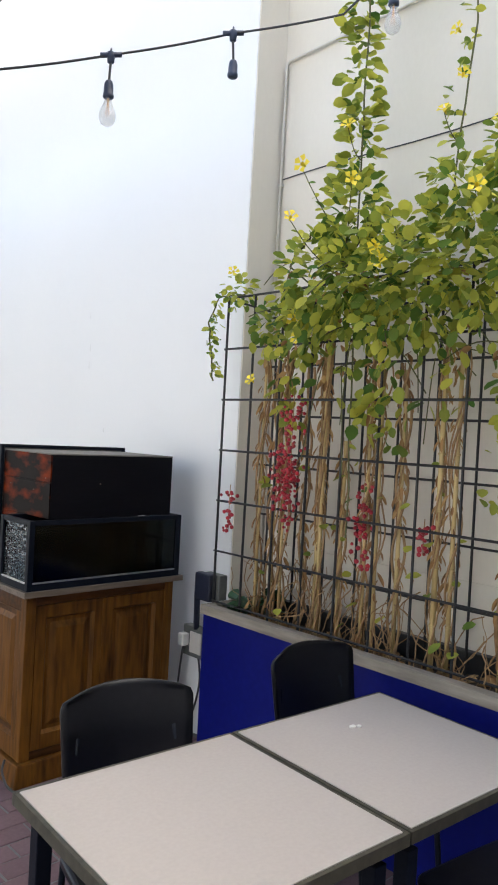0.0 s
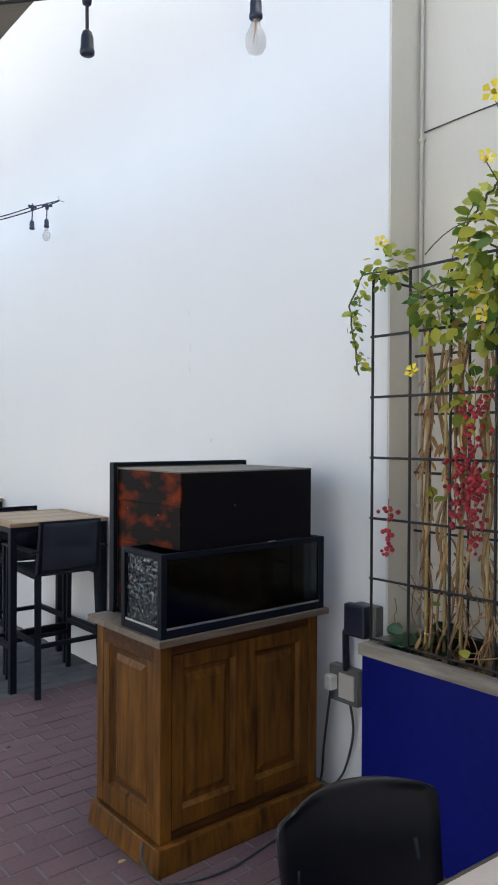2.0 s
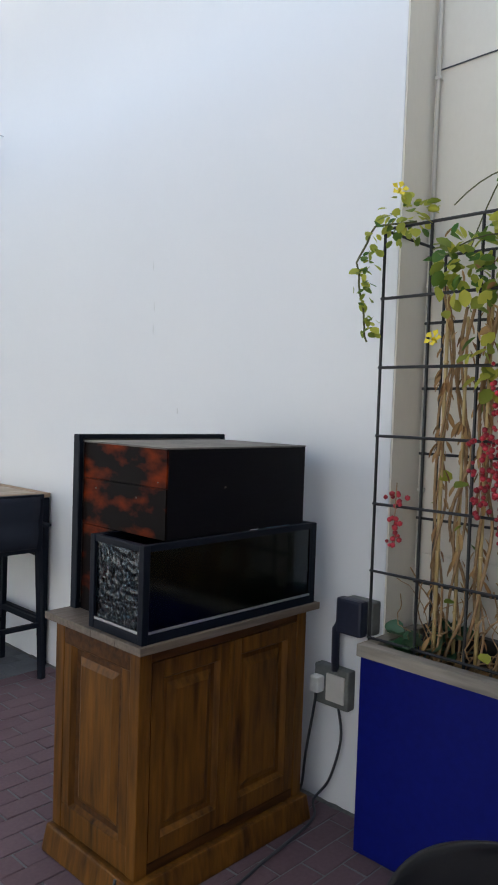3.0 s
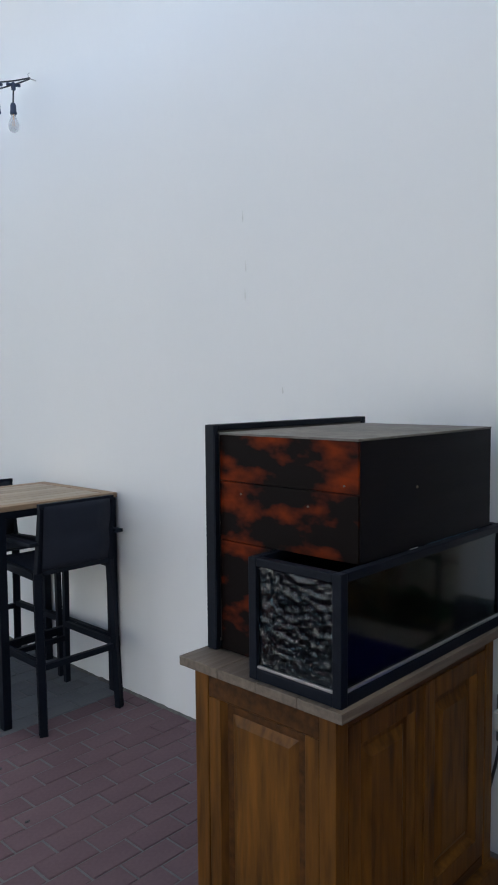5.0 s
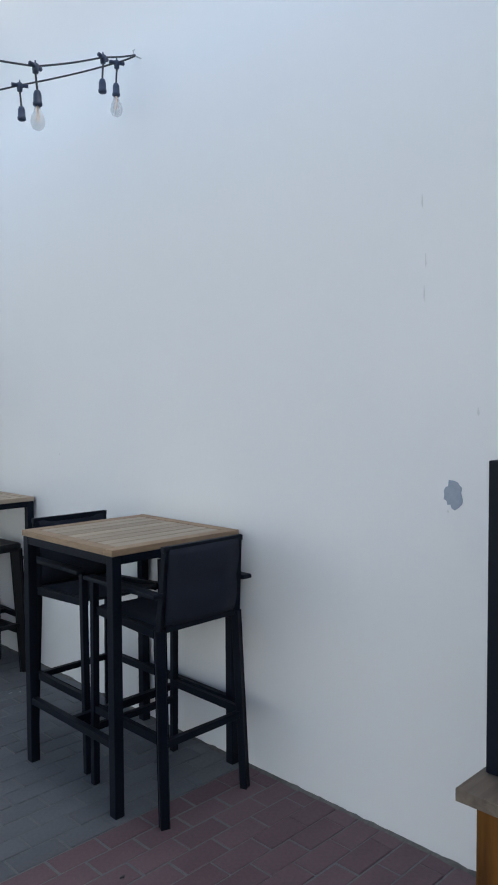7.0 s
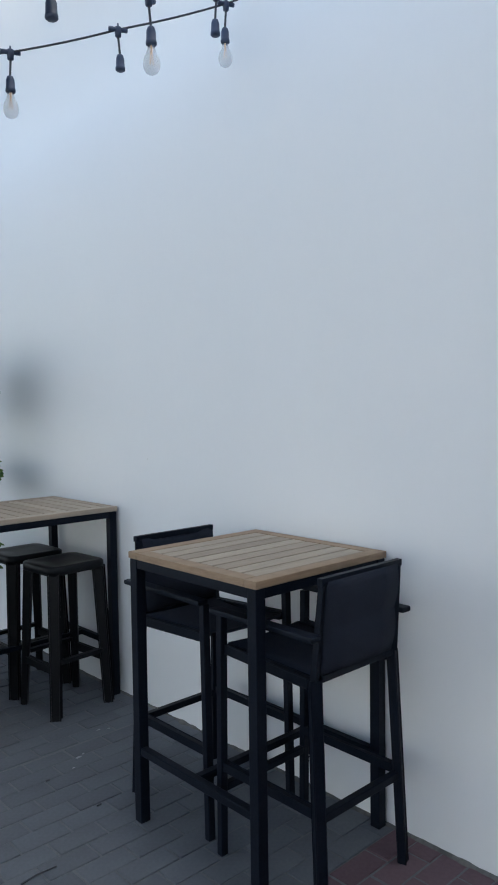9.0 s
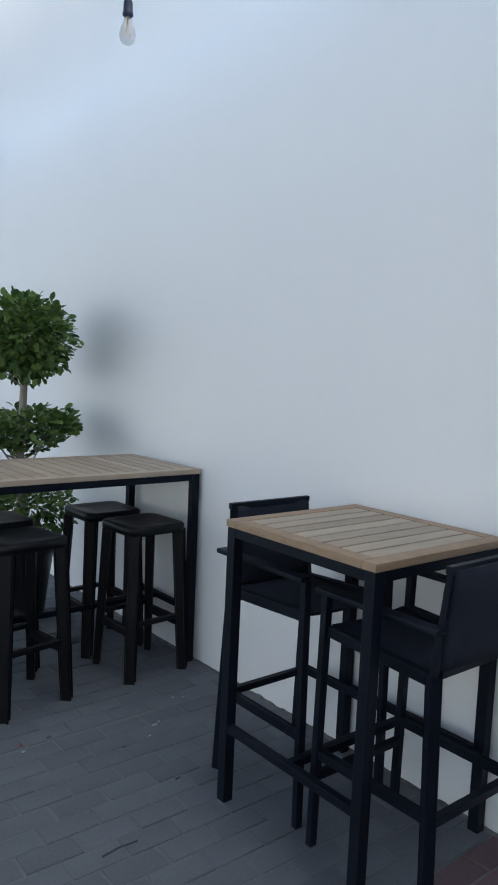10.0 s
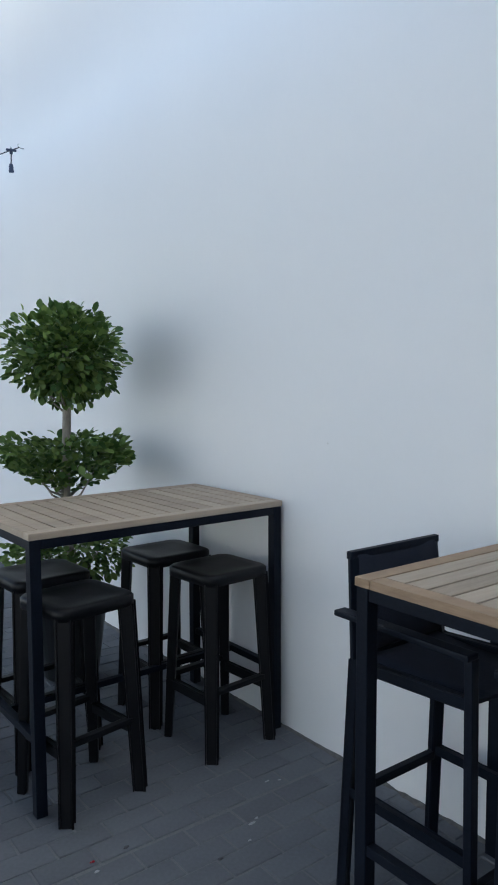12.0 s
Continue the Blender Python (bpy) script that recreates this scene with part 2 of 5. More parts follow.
def tube(bm, pts, r, sides=8, r2=None, cap=True):
    """A round tube along points."""
    pts = [Vector(p) for p in pts]
    rings = []
    for i, p in enumerate(pts):
        d = (pts[min(i + 1, len(pts) - 1)] - pts[max(i - 1, 0)]).normalized()
        u = d.orthogonal().normalized() if abs(d.z) < 0.9 else Vector((1, 0, 0)).cross(d).normalized()
        if i and (u.dot(last) < 0):
            u = -u
        last = u
        v = d.cross(u)
        rad = r + ((r2 if r2 is not None else r) - r) * i / max(1, len(pts) - 1)
        rings.append([bm.verts.new(p + (u * math.cos(a) + v * math.sin(a)) * rad) for a in [2 * math.pi * j / sides for j in range(sides)]])
    for a, b in zip(rings, rings[1:]):
        for j in range(sides):
            bm.faces.new((a[j], a[(j + 1) % sides], b[(j + 1) % sides], b[j]))
    if cap:
        bm.faces.new(rings[0][::-1])
        bm.faces.new(rings[-1])
    return bm


def lathe(bm, prof, sides=24, at=(0, 0, 0)):
    """Turns a profile of (radius, height) about z."""
    rings = [[bm.verts.new((at[0] + r * math.cos(2 * math.pi * j / sides), at[1] + r * math.sin(2 * math.pi * j / sides), at[2] + z)) for j in range(sides)] for r, z in prof]
    for a, b in zip(rings, rings[1:]):
        for j in range(sides):
            bm.faces.new((a[j], a[(j + 1) % sides], b[(j + 1) % sides], b[j]))
    bm.faces.new(rings[0][::-1])
    bm.faces.new(rings[-1])
    return bm


def rounded_slab(bm, w, d, z0, z1, radius, dish=0.0, bevel=0.006, n=6):
    """A slab with rounded corners, its top dished."""
    pts = []
    for cx, cy, a0 in ((1, 1, 0), (-1, 1, 90), (-1, -1, 180), (1, -1, 270)):
        for i in range(n + 1):
            a = radians(a0 + 90 * i / n)
            pts.append((cx * (w / 2 - radius) + radius * math.cos(a), cy * (d / 2 - radius) + radius * math.sin(a)))
    levels = [(1.0, z0), (1.0, z1 - bevel), (1 - bevel * 1.4 / w, z1 - bevel * 0.25), (1 - bevel * 4 / w, z1), (0.7, z1 - dish * 0.5), (0.35, z1 - dish)]
    rings = [[bm.verts.new((x * s, y * s, z)) for x, y in pts] for s, z in levels]
    m = len(pts)
    for a, b in zip(rings, rings[1:]):
        for j in range(m):
            bm.faces.new((a[j], a[(j + 1) % m], b[(j + 1) % m], b[j]))
    bm.faces.new(rings[0][::-1])
    bm.faces.new(rings[-1])
    return bm


LEAF = np.array([(0, 0, 0), (-0.28, 0.25, 0.05), (0.28, 0.25, 0.05), (-0.34, 0.58, 0.06), (0.34, 0.58, 0.06), (0, 0.30, -0.02), (0, 0.62, -0.03), (0, 1.0, -0.08), (-0.2, 0.86, 0.0), (0.2, 0.86, 0.0)])
LEAF_FACES = [(0, 5, 1), (0, 2, 5), (1, 5, 6, 3), (5, 2, 4, 6), (3, 6, 7, 8), (6, 4, 9, 7)]


def leaf_mesh(name, seats, mat, rng, width=1.0):
    """Leaves as one mesh; seats: (place, way out, length)."""
    verts, faces = [], []
    for place, way, size in seats:
        way = Vector(way).normalized()
        rot = way.to_track_quat("Y", "Z").to_matrix()
        spin = Matrix.Rotation(rng.uniform(-1.0, 1.0), 3, "Y")
        r = np.array(rot @ spin)
        base = len(verts)
        co = LEAF * np.array((width, 1, 1)) * size
        verts.extend((co @ r.T + np.array(place)).tolist())
        faces.extend([tuple(base + i for i in f) for f in LEAF_FACES])
    return raw_mesh(name, verts, faces, mat, True)


def blob_seats(rng, centre, radii, count, size, inner=0.55, droop=0.2, up_only=False):
    """Leaf seats spread through the outer part of an uneven ellipsoid."""
    out = []
    c = Vector(centre)
    while len(out) < count:
        d = Vector((rng.gauss(0, 1), rng.gauss(0, 1), rng.gauss(0, 1))).normalized()
        lump = 1 + 0.22 * noise.noise(d * 2.3 + c * 3)
        f = (inner + (1 - inner) * rng.random() ** 0.6) * lump
        p = c + Vector((d.x * radii[0], d.y * radii[1], d.z * radii[2])) * f
        way = d + Vector((rng.gauss(0, 0.5), rng.gauss(0, 0.5), rng.gauss(0, 0.4) - droop))
        out.append((p, way, size * rng.uniform(0.65, 1.25)))
    return out


# ---- ground and walls ----
bm = bmesh.new()
box(bm, -150, 150, -150, 150, -0.5, -0.0035)
ground = tagged(new("ground", mesh_of("ground", bm, M_BED)), "sandy bedding under block paving", "ground", kind="structure")

bm = bmesh.new()
box(bm, WALL, WALL + 0.45, EDGE, 11.35, -0.3, 5.9)
wall_east = tagged(new("wall_east", mesh_of("wall_east", bm, M_WHITE)), "tall smooth white painted courtyard wall with faint stains", "wall", kind="structure")
bm = bmesh.new()
for z0, z1 in ((-0.3, 1.055), (1.062, 1.745), (1.752, 5.9)):
    box(bm, RECESS, RECESS + 0.3, -6.0, EDGE, z0, z1, bevel=0.002)
box(bm, RECESS + 0.006, RECESS + 0.25, -6.0, EDGE, -0.3, 5.8)
wall_recess = tagged(new("wall_south_east", mesh_of("wall_south_east", bm, M_BEIGE)), "beige painted wall in fine horizontal panels behind the planter", "wall", kind="structure")
bm = bmesh.new()
box(bm, WALL + 0.003, RECESS, EDGE - 0.008, EDGE - 0.0005, -0.3, 5.9)
tagged(new("wall_return", mesh_of("wall_return", bm, M_BEIGE)), "beige painted end face of the white wall", "wall", kind="structure")
bm = bmesh.new()
box(bm, WALL + 0.03, WALL + 0.5, 11.35, 24, -0.3, 5.9)
tagged(new("wall_north_east", mesh_of("wall_north_east", bm, M_CREAM)), "cream painted wall beyond the white wall", "wall", kind="structure")
# unseen wall, added; its height and grey tone steer bounce onto the white wall
bm = bmesh.new()
box(bm, -6.8, -6.5, -6.0, 24, -0.3, 4.2)
tagged(new("wall_west", mesh_of("wall_west", bm, M_GREYPLASTER)), "unseen pale grey wall added to close the courtyard and shape its light", "wall", kind="structure")
# unseen tall wall, added to hold back light on south-facing fronts
bm = bmesh.new()
box(bm, -6.5, RECESS, -4.3, -4.0, -0.3, 5.9)
tagged(new("wall_south", mesh_of("wall_south", bm, M_PLAIN)), "unseen plain rendered wall added to block light from the south", "wall", kind="structure")
# unseen low wall, added; kept low so light enters from the north
bm = bmesh.new()
box(bm, -6.5, WALL + 0.03, 24, 24.3, -0.3, 2.4)
tagged(new("wall_north", mesh_of("wall_north", bm, M_GREYPLASTER)), "unseen pale grey wall added to close the courtyard and shape its light", "wall", kind="structure")

# awning over the walkway: stretched fabric with a scalloped edge, on posts and arms
# unseen span and taupe colour are chosen to shape light on the wall
AWN_X, AWN_Z, AWN_Y0, AWN_Y1, POST_X = 1.40, 3.43, 0.0, 13.0, -1.60
awning = thing("awning", pose(0, 0, 0), "taupe fabric awning stretched over the walkway", "awning", kind="structure")
bm = bmesh.new()
cols = 72
rows_ = []
for i in range(cols + 1):
    y = AWN_Y0 + (AWN_Y1 - AWN_Y0) * i / cols
    sag = 0.05 * math.sin(math.pi * ((y - AWN_Y0) / 3.0 % 1.0))
    rows_.append([bm.verts.new((AWN_X + 0.034 * (y - 5.2) - sag, y, AWN_Z + dz)) for dz in (0.0, 0.012)] + [bm.verts.new((POST_X, y, 3.9 + dz)) for dz in (0.012, 0.0)])
for a, b in zip(rows_, rows_[1:]):
    for j in range(4):
        bm.faces.new((a[j], a[(j + 1) % 4], b[(j + 1) % 4], b[j]))
part("fabric", bm, M_FABRIC, awning)
for i in range(5):
    y = AWN_Y0 + 0.5 + 3.0 * i
    bm = bmesh.new()
    tube(bm, [(POST_X, y, 3.87), (AWN_X + 0.034 * (y - 5.2) - 0.03, y, AWN_Z - 0.012)], 0.02, 10)
    part("arm", bm, M_BLACKMETAL, awning)
    bm = bmesh.new()
    tube(bm, [(POST_X, y, -0.01), (POST_X, y, 3.85)], 0.035, 12)
    part("post", bm, M_BLACKMETAL, awning)


# ---- wall details ----
def conduit_run():
    c = thing("wall_conduit", pose(0, 0, 0), "slim painted conduit up the inner corner of the beige wall", "conduit")
    bm = bmesh.new()
    tube(bm, [(RECESS - 0.014, EDGE - 0.03, 0.75), (RECESS - 0.014, EDGE - 0.03, 3.53), (RECESS - 0.014, EDGE - 0.05, 3.545), (RECESS - 0.014, 2.2, 3.56), (RECESS - 0.014, -1.0, 3.60)], 0.008, 10)
    part("pipe", bm, M_CONDUIT, c, smooth=True)
    for z in (1.3, 2.1, 2.9):
        part("clip", boxes((RECESS - 0.024, RECESS - 0.001, EDGE - 0.043, EDGE - 0.017, z, z + 0.015)), M_CONDUIT, c)
    w = thing("wall_cable", pose(0, 0, 0), "thin dark cable strung level along the beige wall", "cable")
    bm = bmesh.new()
    tube(bm, [(RECESS - 0.006, EDGE - 0.03 - i * 0.2, 2.94 + 0.006 * math.sin(i)) for i in range(19)], 0.003, 6)
    part("strand", bm, M_CABLE, w)


conduit_run()


def peeled_patch():
    rng = random.Random(5)
    bm = bmesh.new()
    ring = []
    for i in range(22):
        a = 2 * math.pi * i / 22
        r = 0.042 * (1 + 0.45 * noise.noise(Vector((math.cos(a) * 2.6, math.sin(a) * 2.6, 3))))
        ring.append(bm.verts.new((WALL - 0.003, 4.30 + r * 0.85 * math.cos(a), 1.297 + r * 1.15 * math.sin(a))))
    back = [bm.verts.new((WALL + 0.001, v.co.y, v.co.z)) for v in ring]
    bm.faces.new(ring)
    for i in range(22):
        bm.faces.new((ring[i], back[i], back[(i + 1) % 22], ring[(i + 1) % 22]))
    bmesh.ops.recalc_face_normals(bm, faces=bm.faces)
    tagged(new("peeled_paint_patch", mesh_of("peeled_paint_patch", bm, M_PEEL)), "grey-blue patch of peeled paint on the white wall", "paint patch", kind="structure")

    for y, z, l in ((4.42, 1.97, 0.06), (4.415, 2.09, 0.05), (4.43, 2.30, 0.05), (4.21, 1.57, 0.03), (4.32, 1.235, 0.012), (6.9, 1.33, 0.010), (9.4, 4.4, 0.03)):
        bm = bmesh.new()
        w_ = 0.003 if l > 0.04 else 0.005
        front = [bm.verts.new((WALL - 0.0015, y + a, z + b)) for a, b in ((0, 0), (w_, l * 0.3), (w_ * 0.6, l * 0.7), (w_ * 0.4, l), (-w_ * 0.5, l * 0.6), (-w_ * 0.8, l * 0.25))]
        back = [bm.verts.new((WALL + 0.001, v.co.y, v.co.z)) for v in front]
        bm.faces.new(front)
        for i in range(6):
            bm.faces.new((front[i], back[i], back[(i + 1) % 6], front[(i + 1) % 6]))
        bmesh.ops.recalc_face_normals(bm, faces=bm.faces)
        tagged(new("wall_scuff", mesh_of("wall_scuff", bm, M_SCUFF)), "faint grey drip mark on the white wall", "scuff", kind="structure")


peeled_patch()


def power_points():
    o = thing("junction_box", pose(WALL, 3.165, 0.50), "grey weatherproof socket box with a white plug on the white wall", "socket box")
    part("body", boxes((-0.05, -0.001, -0.085, 0.085, -0.075, 0.085), bevel=0.008), M_GREYBOX, o)
    part("cover", boxes((-0.058, -0.05, -0.07, 0.02, -0.05, 0.06), bevel=0.004), M_CONDUIT, o)
    part("plug", boxes((-0.095, -0.051, 0.03, 0.075, -0.02, 0.045), bevel=0.008), M_WHITEPLASTIC, o, "white plastic plug")
    b = thing("control_box", pose(WALL, 3.05, 0.82), "dark blue covered electrical box on the white wall above the planter", "electrical box")
    part("body", boxes((-0.055, -0.001, -0.075, 0.055, -0.065, 0.065), bevel=0.01), M_GREYBOX, b)
    part("lid", boxes((-0.105, -0.056, -0.055, 0.065, -0.07, 0.07), bevel=0.012), M_NAVYBOX, b, "dark blue plastic lid")
    bm = bmesh.new()
    tube(bm, [(-0.05, 0.055, -0.045), (-0.05, 0.085, -0.05), (-0.05, 0.10, -0.075), (-0.045, 0.10, -0.245)], 0.016, 12)
    part("elbow_pipe", bm, M_NAVYBOX, b, smooth=True)
    for n_, pts in (("power_cable", [(WALL - 0.07, 3.22, 0.48), (WALL - 0.07, 3.235, 0.38), (WALL - 0.05, 3.28, 0.2), (WALL - 0.04, 3.31, 0.03), (WALL - 0.10, 3.33, 0.008)]),
                    ("power_cable", [(WALL - 0.03, 3.14, 0.43), (WALL - 0.03, 3.12, 0.3), (WALL - 0.03, 3.17, 0.12), (WALL - 0.05, 3.23, 0.02), (WALL - 0.16, 3.15, 0.008), (2.0, 3.10, 0.008), (1.7, 3.06, 0.008), (1.47, 3.13, 0.008), (1.44, 3.22, 0.06), (1.452, 3.235, 0.12)])):
        fine = []
        for i in range(len(pts) - 1):
            p0, p1, p2, p3 = (Vector(pts[max(0, min(len(pts) - 1, i + k))]) for k in (-1, 0, 1, 2))
            for s in range(6):
                u = s / 6
                fine.append(0.5 * ((2 * p1) + (p2 - p0) * u + (2 * p0 - 5 * p1 + 4 * p2 - p3) * u * u + (3 * p1 - p0 - 3 * p2 + p3) * u ** 3))
        bm = bmesh.new()
        tube(bm, fine + [Vector(pts[-1])], 0.0055, 8)
        tagged(new(n_, mesh_of(n_, bm, M_CABLE, True)), "thin dark power cable looping down the white wall to the paving", "cable")


power_points()


# ---- planter, trellis and climbers ----
PX0, PY0, PY1, RIMZ = 2.294, -2.2, 2.93, 0.768
planter = thing("planter_box", pose(0, 0, 0), "long blue painted planter box with a weathered timber rim", "planter")
part("front_panel", boxes((PX0, PX0 + 0.03, PY0, PY1, 0.0, RIMZ - 0.045), bevel=0.003), M_BLUE, planter, "glossy blue front panel")
part("end_panel", boxes((PX0 + 0.031, RECESS - 0.005, PY1 - 0.03, PY1, 0.0, RIMZ - 0.045), bevel=0.003), M_BLUE, planter)
part("end_panel", boxes((PX0 + 0.031, RECESS - 0.005, PY0, PY0 + 0.03, 0.0, RIMZ - 0.045), bevel=0.003), M_BLUE, planter)
for y0, y1 in ((PY0 - 0.01, -0.4), (-0.397, 1.2), (1.203, PY1 + 0.012)):
    part("rim_board", boxes((PX0 - 0.012, PX0 + 0.045, y0, y1, RIMZ - 0.045, RIMZ), bevel=0.004), M_RIM, planter, "weathered grey timber rim")
part("rim_board", boxes((PX0 + 0.046, RECESS - 0.003, PY1 - 0.04, PY1 + 0.012, RIMZ - 0.045, RIMZ), bevel=0.004), M_RIM, planter)
part("liner", boxes((RECESS - 0.05, RECESS - 0.012, PY0 + 0.04, PY1 - 0.05, 0.6, RIMZ + 0.02), bevel=0.004), M_POT, planter, "black plastic liner edge")
bm = bmesh.new()
nx, ny = 8, 90
grid = [[bm.verts.new((PX0 + 0.032 + (RECESS - 0.06 - PX0 - 0.03) * i / nx, PY0 + 0.035 + (PY1 - PY0 - 0.08) * j / ny,
                       0.69 + 0.03 * noise.noise(Vector((i * 0.7, j * 0.6, 0))))) for j in range(ny + 1)] for i in range(nx + 1)]
for i in range(nx):
    for j in range(ny):
        bm.faces.new((grid[i][j], grid[i + 1][j], grid[i + 1][j + 1], grid[i][j + 1]))
part("soil", bm, M_SOIL, planter, "dry dark soil with litter")

# painted panel sign on the planter's front: plain white shapes
sign = thing("planter_sign", pose(PX0 - 0.002, 0, 0), "white painted outline frame with small shapes on the blue planter", "painted sign")
for a in ((2.290, 2.297, 0.16, 0.53), (1.80, 1.807, 0.16, 0.53), (1.8075, 2.2895, 0.523, 0.53), (1.8075, 2.2895, 0.16, 0.167)):
    part("frame_line", boxes((-0.001, 0.0015, a[0], a[1], a[2], a[3]), bevel=0), M_SIGNWHITE, sign)
for y, z, w, h, tilt in ((2.25, 0.50, 0.018, 0.028, 0), (2.12, 0.36, 0.035, 0.07, 15), (2.06, 0.37, 0.02, 0.08, -20), (2.0, 0.36, 0.045, 0.05, 0), (1.93, 0.37, 0.03, 0.09, 10), (2.05, 0.26, 0.25, 0.018, 0)):
    bm = bmesh.new()
    box(bm, -0.001, 0.0015, -w / 2, w / 2, -h / 2, h / 2)
    bmesh.ops.transform(bm, matrix=pose(0, y, z, tilt), verts=bm.verts)
    part("mark", bm, M_SIGNWHITE, sign)


def trellis(x, y0, y1, z0, z1, label, offset=0.0):
    t = thing("trellis_panel", pose(0, 0, 0), label, "trellis", "trellis panels in the planter")
    n = int((y1 - y0) / 0.19)
    for i in range(n + 1):
        y = y1 - offset - i * 0.19
        bm = bmesh.new()
        tube(bm, [(x, y, z0), (x + 0.003 * math.sin(i * 2.1), y, (z0 + z1) / 2), (x, y, z1)], 0.0062, 6)
        part("upright_rod", bm, M_TRELLIS, t)
    for i in range(7):
        z = z1 - 0.248 * i
        if z < z0 + 0.05:
            break
        bm = bmesh.new()
        tube(bm, [(x - 0.0115, y1 - 0.0, z), (x - 0.0115, (y0 + y1) / 2, z + 0.004), (x - 0.0115, y0, z)], 0.0055, 6)
        part("cross_rod", bm, M_TRELLIS, t)
    return t


front_t = trellis(2.366, -1.6, 2.945, 0.68, 2.266, "black welded steel trellis panel standing in the planter")
back_t = trellis(2.60, -1.6, 2.90, 0.68, 2.20, "black welded steel trellis panel close to the beige wall", 0.07)
for z in (2.266, 1.27):
    bm = bmesh.new()
    tube(bm, [(2.374, 2.945, z), (2.60, 2.88, z - 0.03)], 0.0055, 6)
    part("tie_rod", bm, M_TRELLIS, front_t)

rng = random.Random(11)


def stake(y, x, top, thick, twist=True, lean=0.0):
    s = thing("climbing_plant", pose(x, y, 0.69), "bamboo cane wound with dry brown climbing stems", "climbing plant", "staked climbers in the planter")
    bm = bmesh.new()
    h = top - 0.69
    tube(bm, [(0, 0, -0.04), (lean * 0.5, lean * 0.3, h * 0.5), (lean, lean * 0.6, h)], thick, 8, thick * 0.8)
    for k in range(1, int(h / 0.22)):
        f = k * 0.22 / h
        tube(bm, [(lean * f, lean * 0.6 * f, k * 0.22 - 0.004), (lean * f, lean * 0.6 * f, k * 0.22 + 0.004)], thick * 1.2, 8)
    part("cane", bm, M_BAMBOO, s, "yellow bamboo cane", smooth=True)
    for j in range(3 if twist else 1):
        ph, turn, rad = rng.uniform(0, 6), rng.uniform(4, 9), rng.uniform(0.012, 0.03)
        bm = bmesh.new()
        pts = []
        for i in range(40):
            f = i / 39
            rr = rad * (1 + 0.6 * noise.noise(Vector((f * 6, ph, j)))) + 0.05 * max(0, 0.18 - f)
            pts.append((lean * f + rr * math.cos(ph + turn * f * 2), lean * 0.6 * f + rr * math.sin(ph + turn * f * 2), h * f * 1.04 - 0.02))
        tube(bm, pts, rng.uniform(0.003, 0.0065), 6)
        part("twisted_stem", bm, M_DRYVINE, s, smooth=True)
    seats = []
    for i in range(rng.randint(34, 60)):
        f = rng.random() ** 0.55
        a = rng.uniform(0, 6.28)
        seats.append((Vector((lean * f + 0.015 * math.cos(a), 0.015 * math.sin(a), h * f)), Vector((math.cos(a), math.sin(a), -1.8)), rng.uniform(0.03, 0.07)))
    part("withered_leaves", leaf_mesh("withered_leaves", seats, M_DRYLEAF, rng, 0.38), None, s, "curled brown withered leaves")
    return s


for y, x, top, th in ((2.71, 2.42, 2.02, 0.008), (2.66, 2.47, 1.95, 0.007), (2.55, 2.42, 1.98, 0.008), (2.49, 2.50, 1.9, 0.007), (2.37, 2.46, 2.05, 0.011), (2.33, 2.43, 2.1, 0.010),
                      (2.27, 2.50, 1.6, 0.010), (2.10, 2.45, 1.95, 0.009), (2.02, 2.42, 1.9, 0.009), (1.94, 2.46, 1.9, 0.010), (1.75, 2.44, 2.0, 0.012), (1.70, 2.47, 1.95, 0.010),
                      (1.46, 2.43, 2.0, 0.011), (1.40, 2.47, 1.95, 0.012), (1.18, 2.45, 2.0, 0.010), (0.92, 2.44, 2.0, 0.010), (0.65, 2.45, 2.0, 0.011)):
    stake(y, x, top, th, True, rng.uniform(-0.03, 0.03))

# loose thin dry tendrils at the foot of the canes
tendrils = thing("dry_tendrils", pose(0, 0, 0), "tangle of thin dry pale stems rising from the soil", "dry stems", kind="stuff")
bm = bmesh.new()
for i in range(110):
    y, x = rng.uniform(0.5, 2.8), rng.uniform(2.38, 2.58)
    p = Vector((x, y, 0.69))
    pts = []
    d = Vector((rng.gauss(0, 0.3), rng.gauss(0, 0.5), 1)).normalized()
    for k in range(10):
        pts.append(p.copy())
        p += d * rng.uniform(0.02, 0.06)
        d = (d + Vector((rng.gauss(0, 0.35), rng.gauss(0, 0.35), rng.gauss(0.05, 0.2)))).normalized()
        p.x, p.z = min(2.64, max(2.35, p.x)), max(0.7, p.z)
    tube(bm, pts, rng.uniform(0.0015, 0.003), 5)
part("stems", bm, M_DRYVINE, tendrils)

# leafy vine over the top of the trellis
vine = thing("flowering_vine", pose(0, 0, 0), "leafy green vine with yellow flowers spilling over the trellis top", "vine")
seats = []
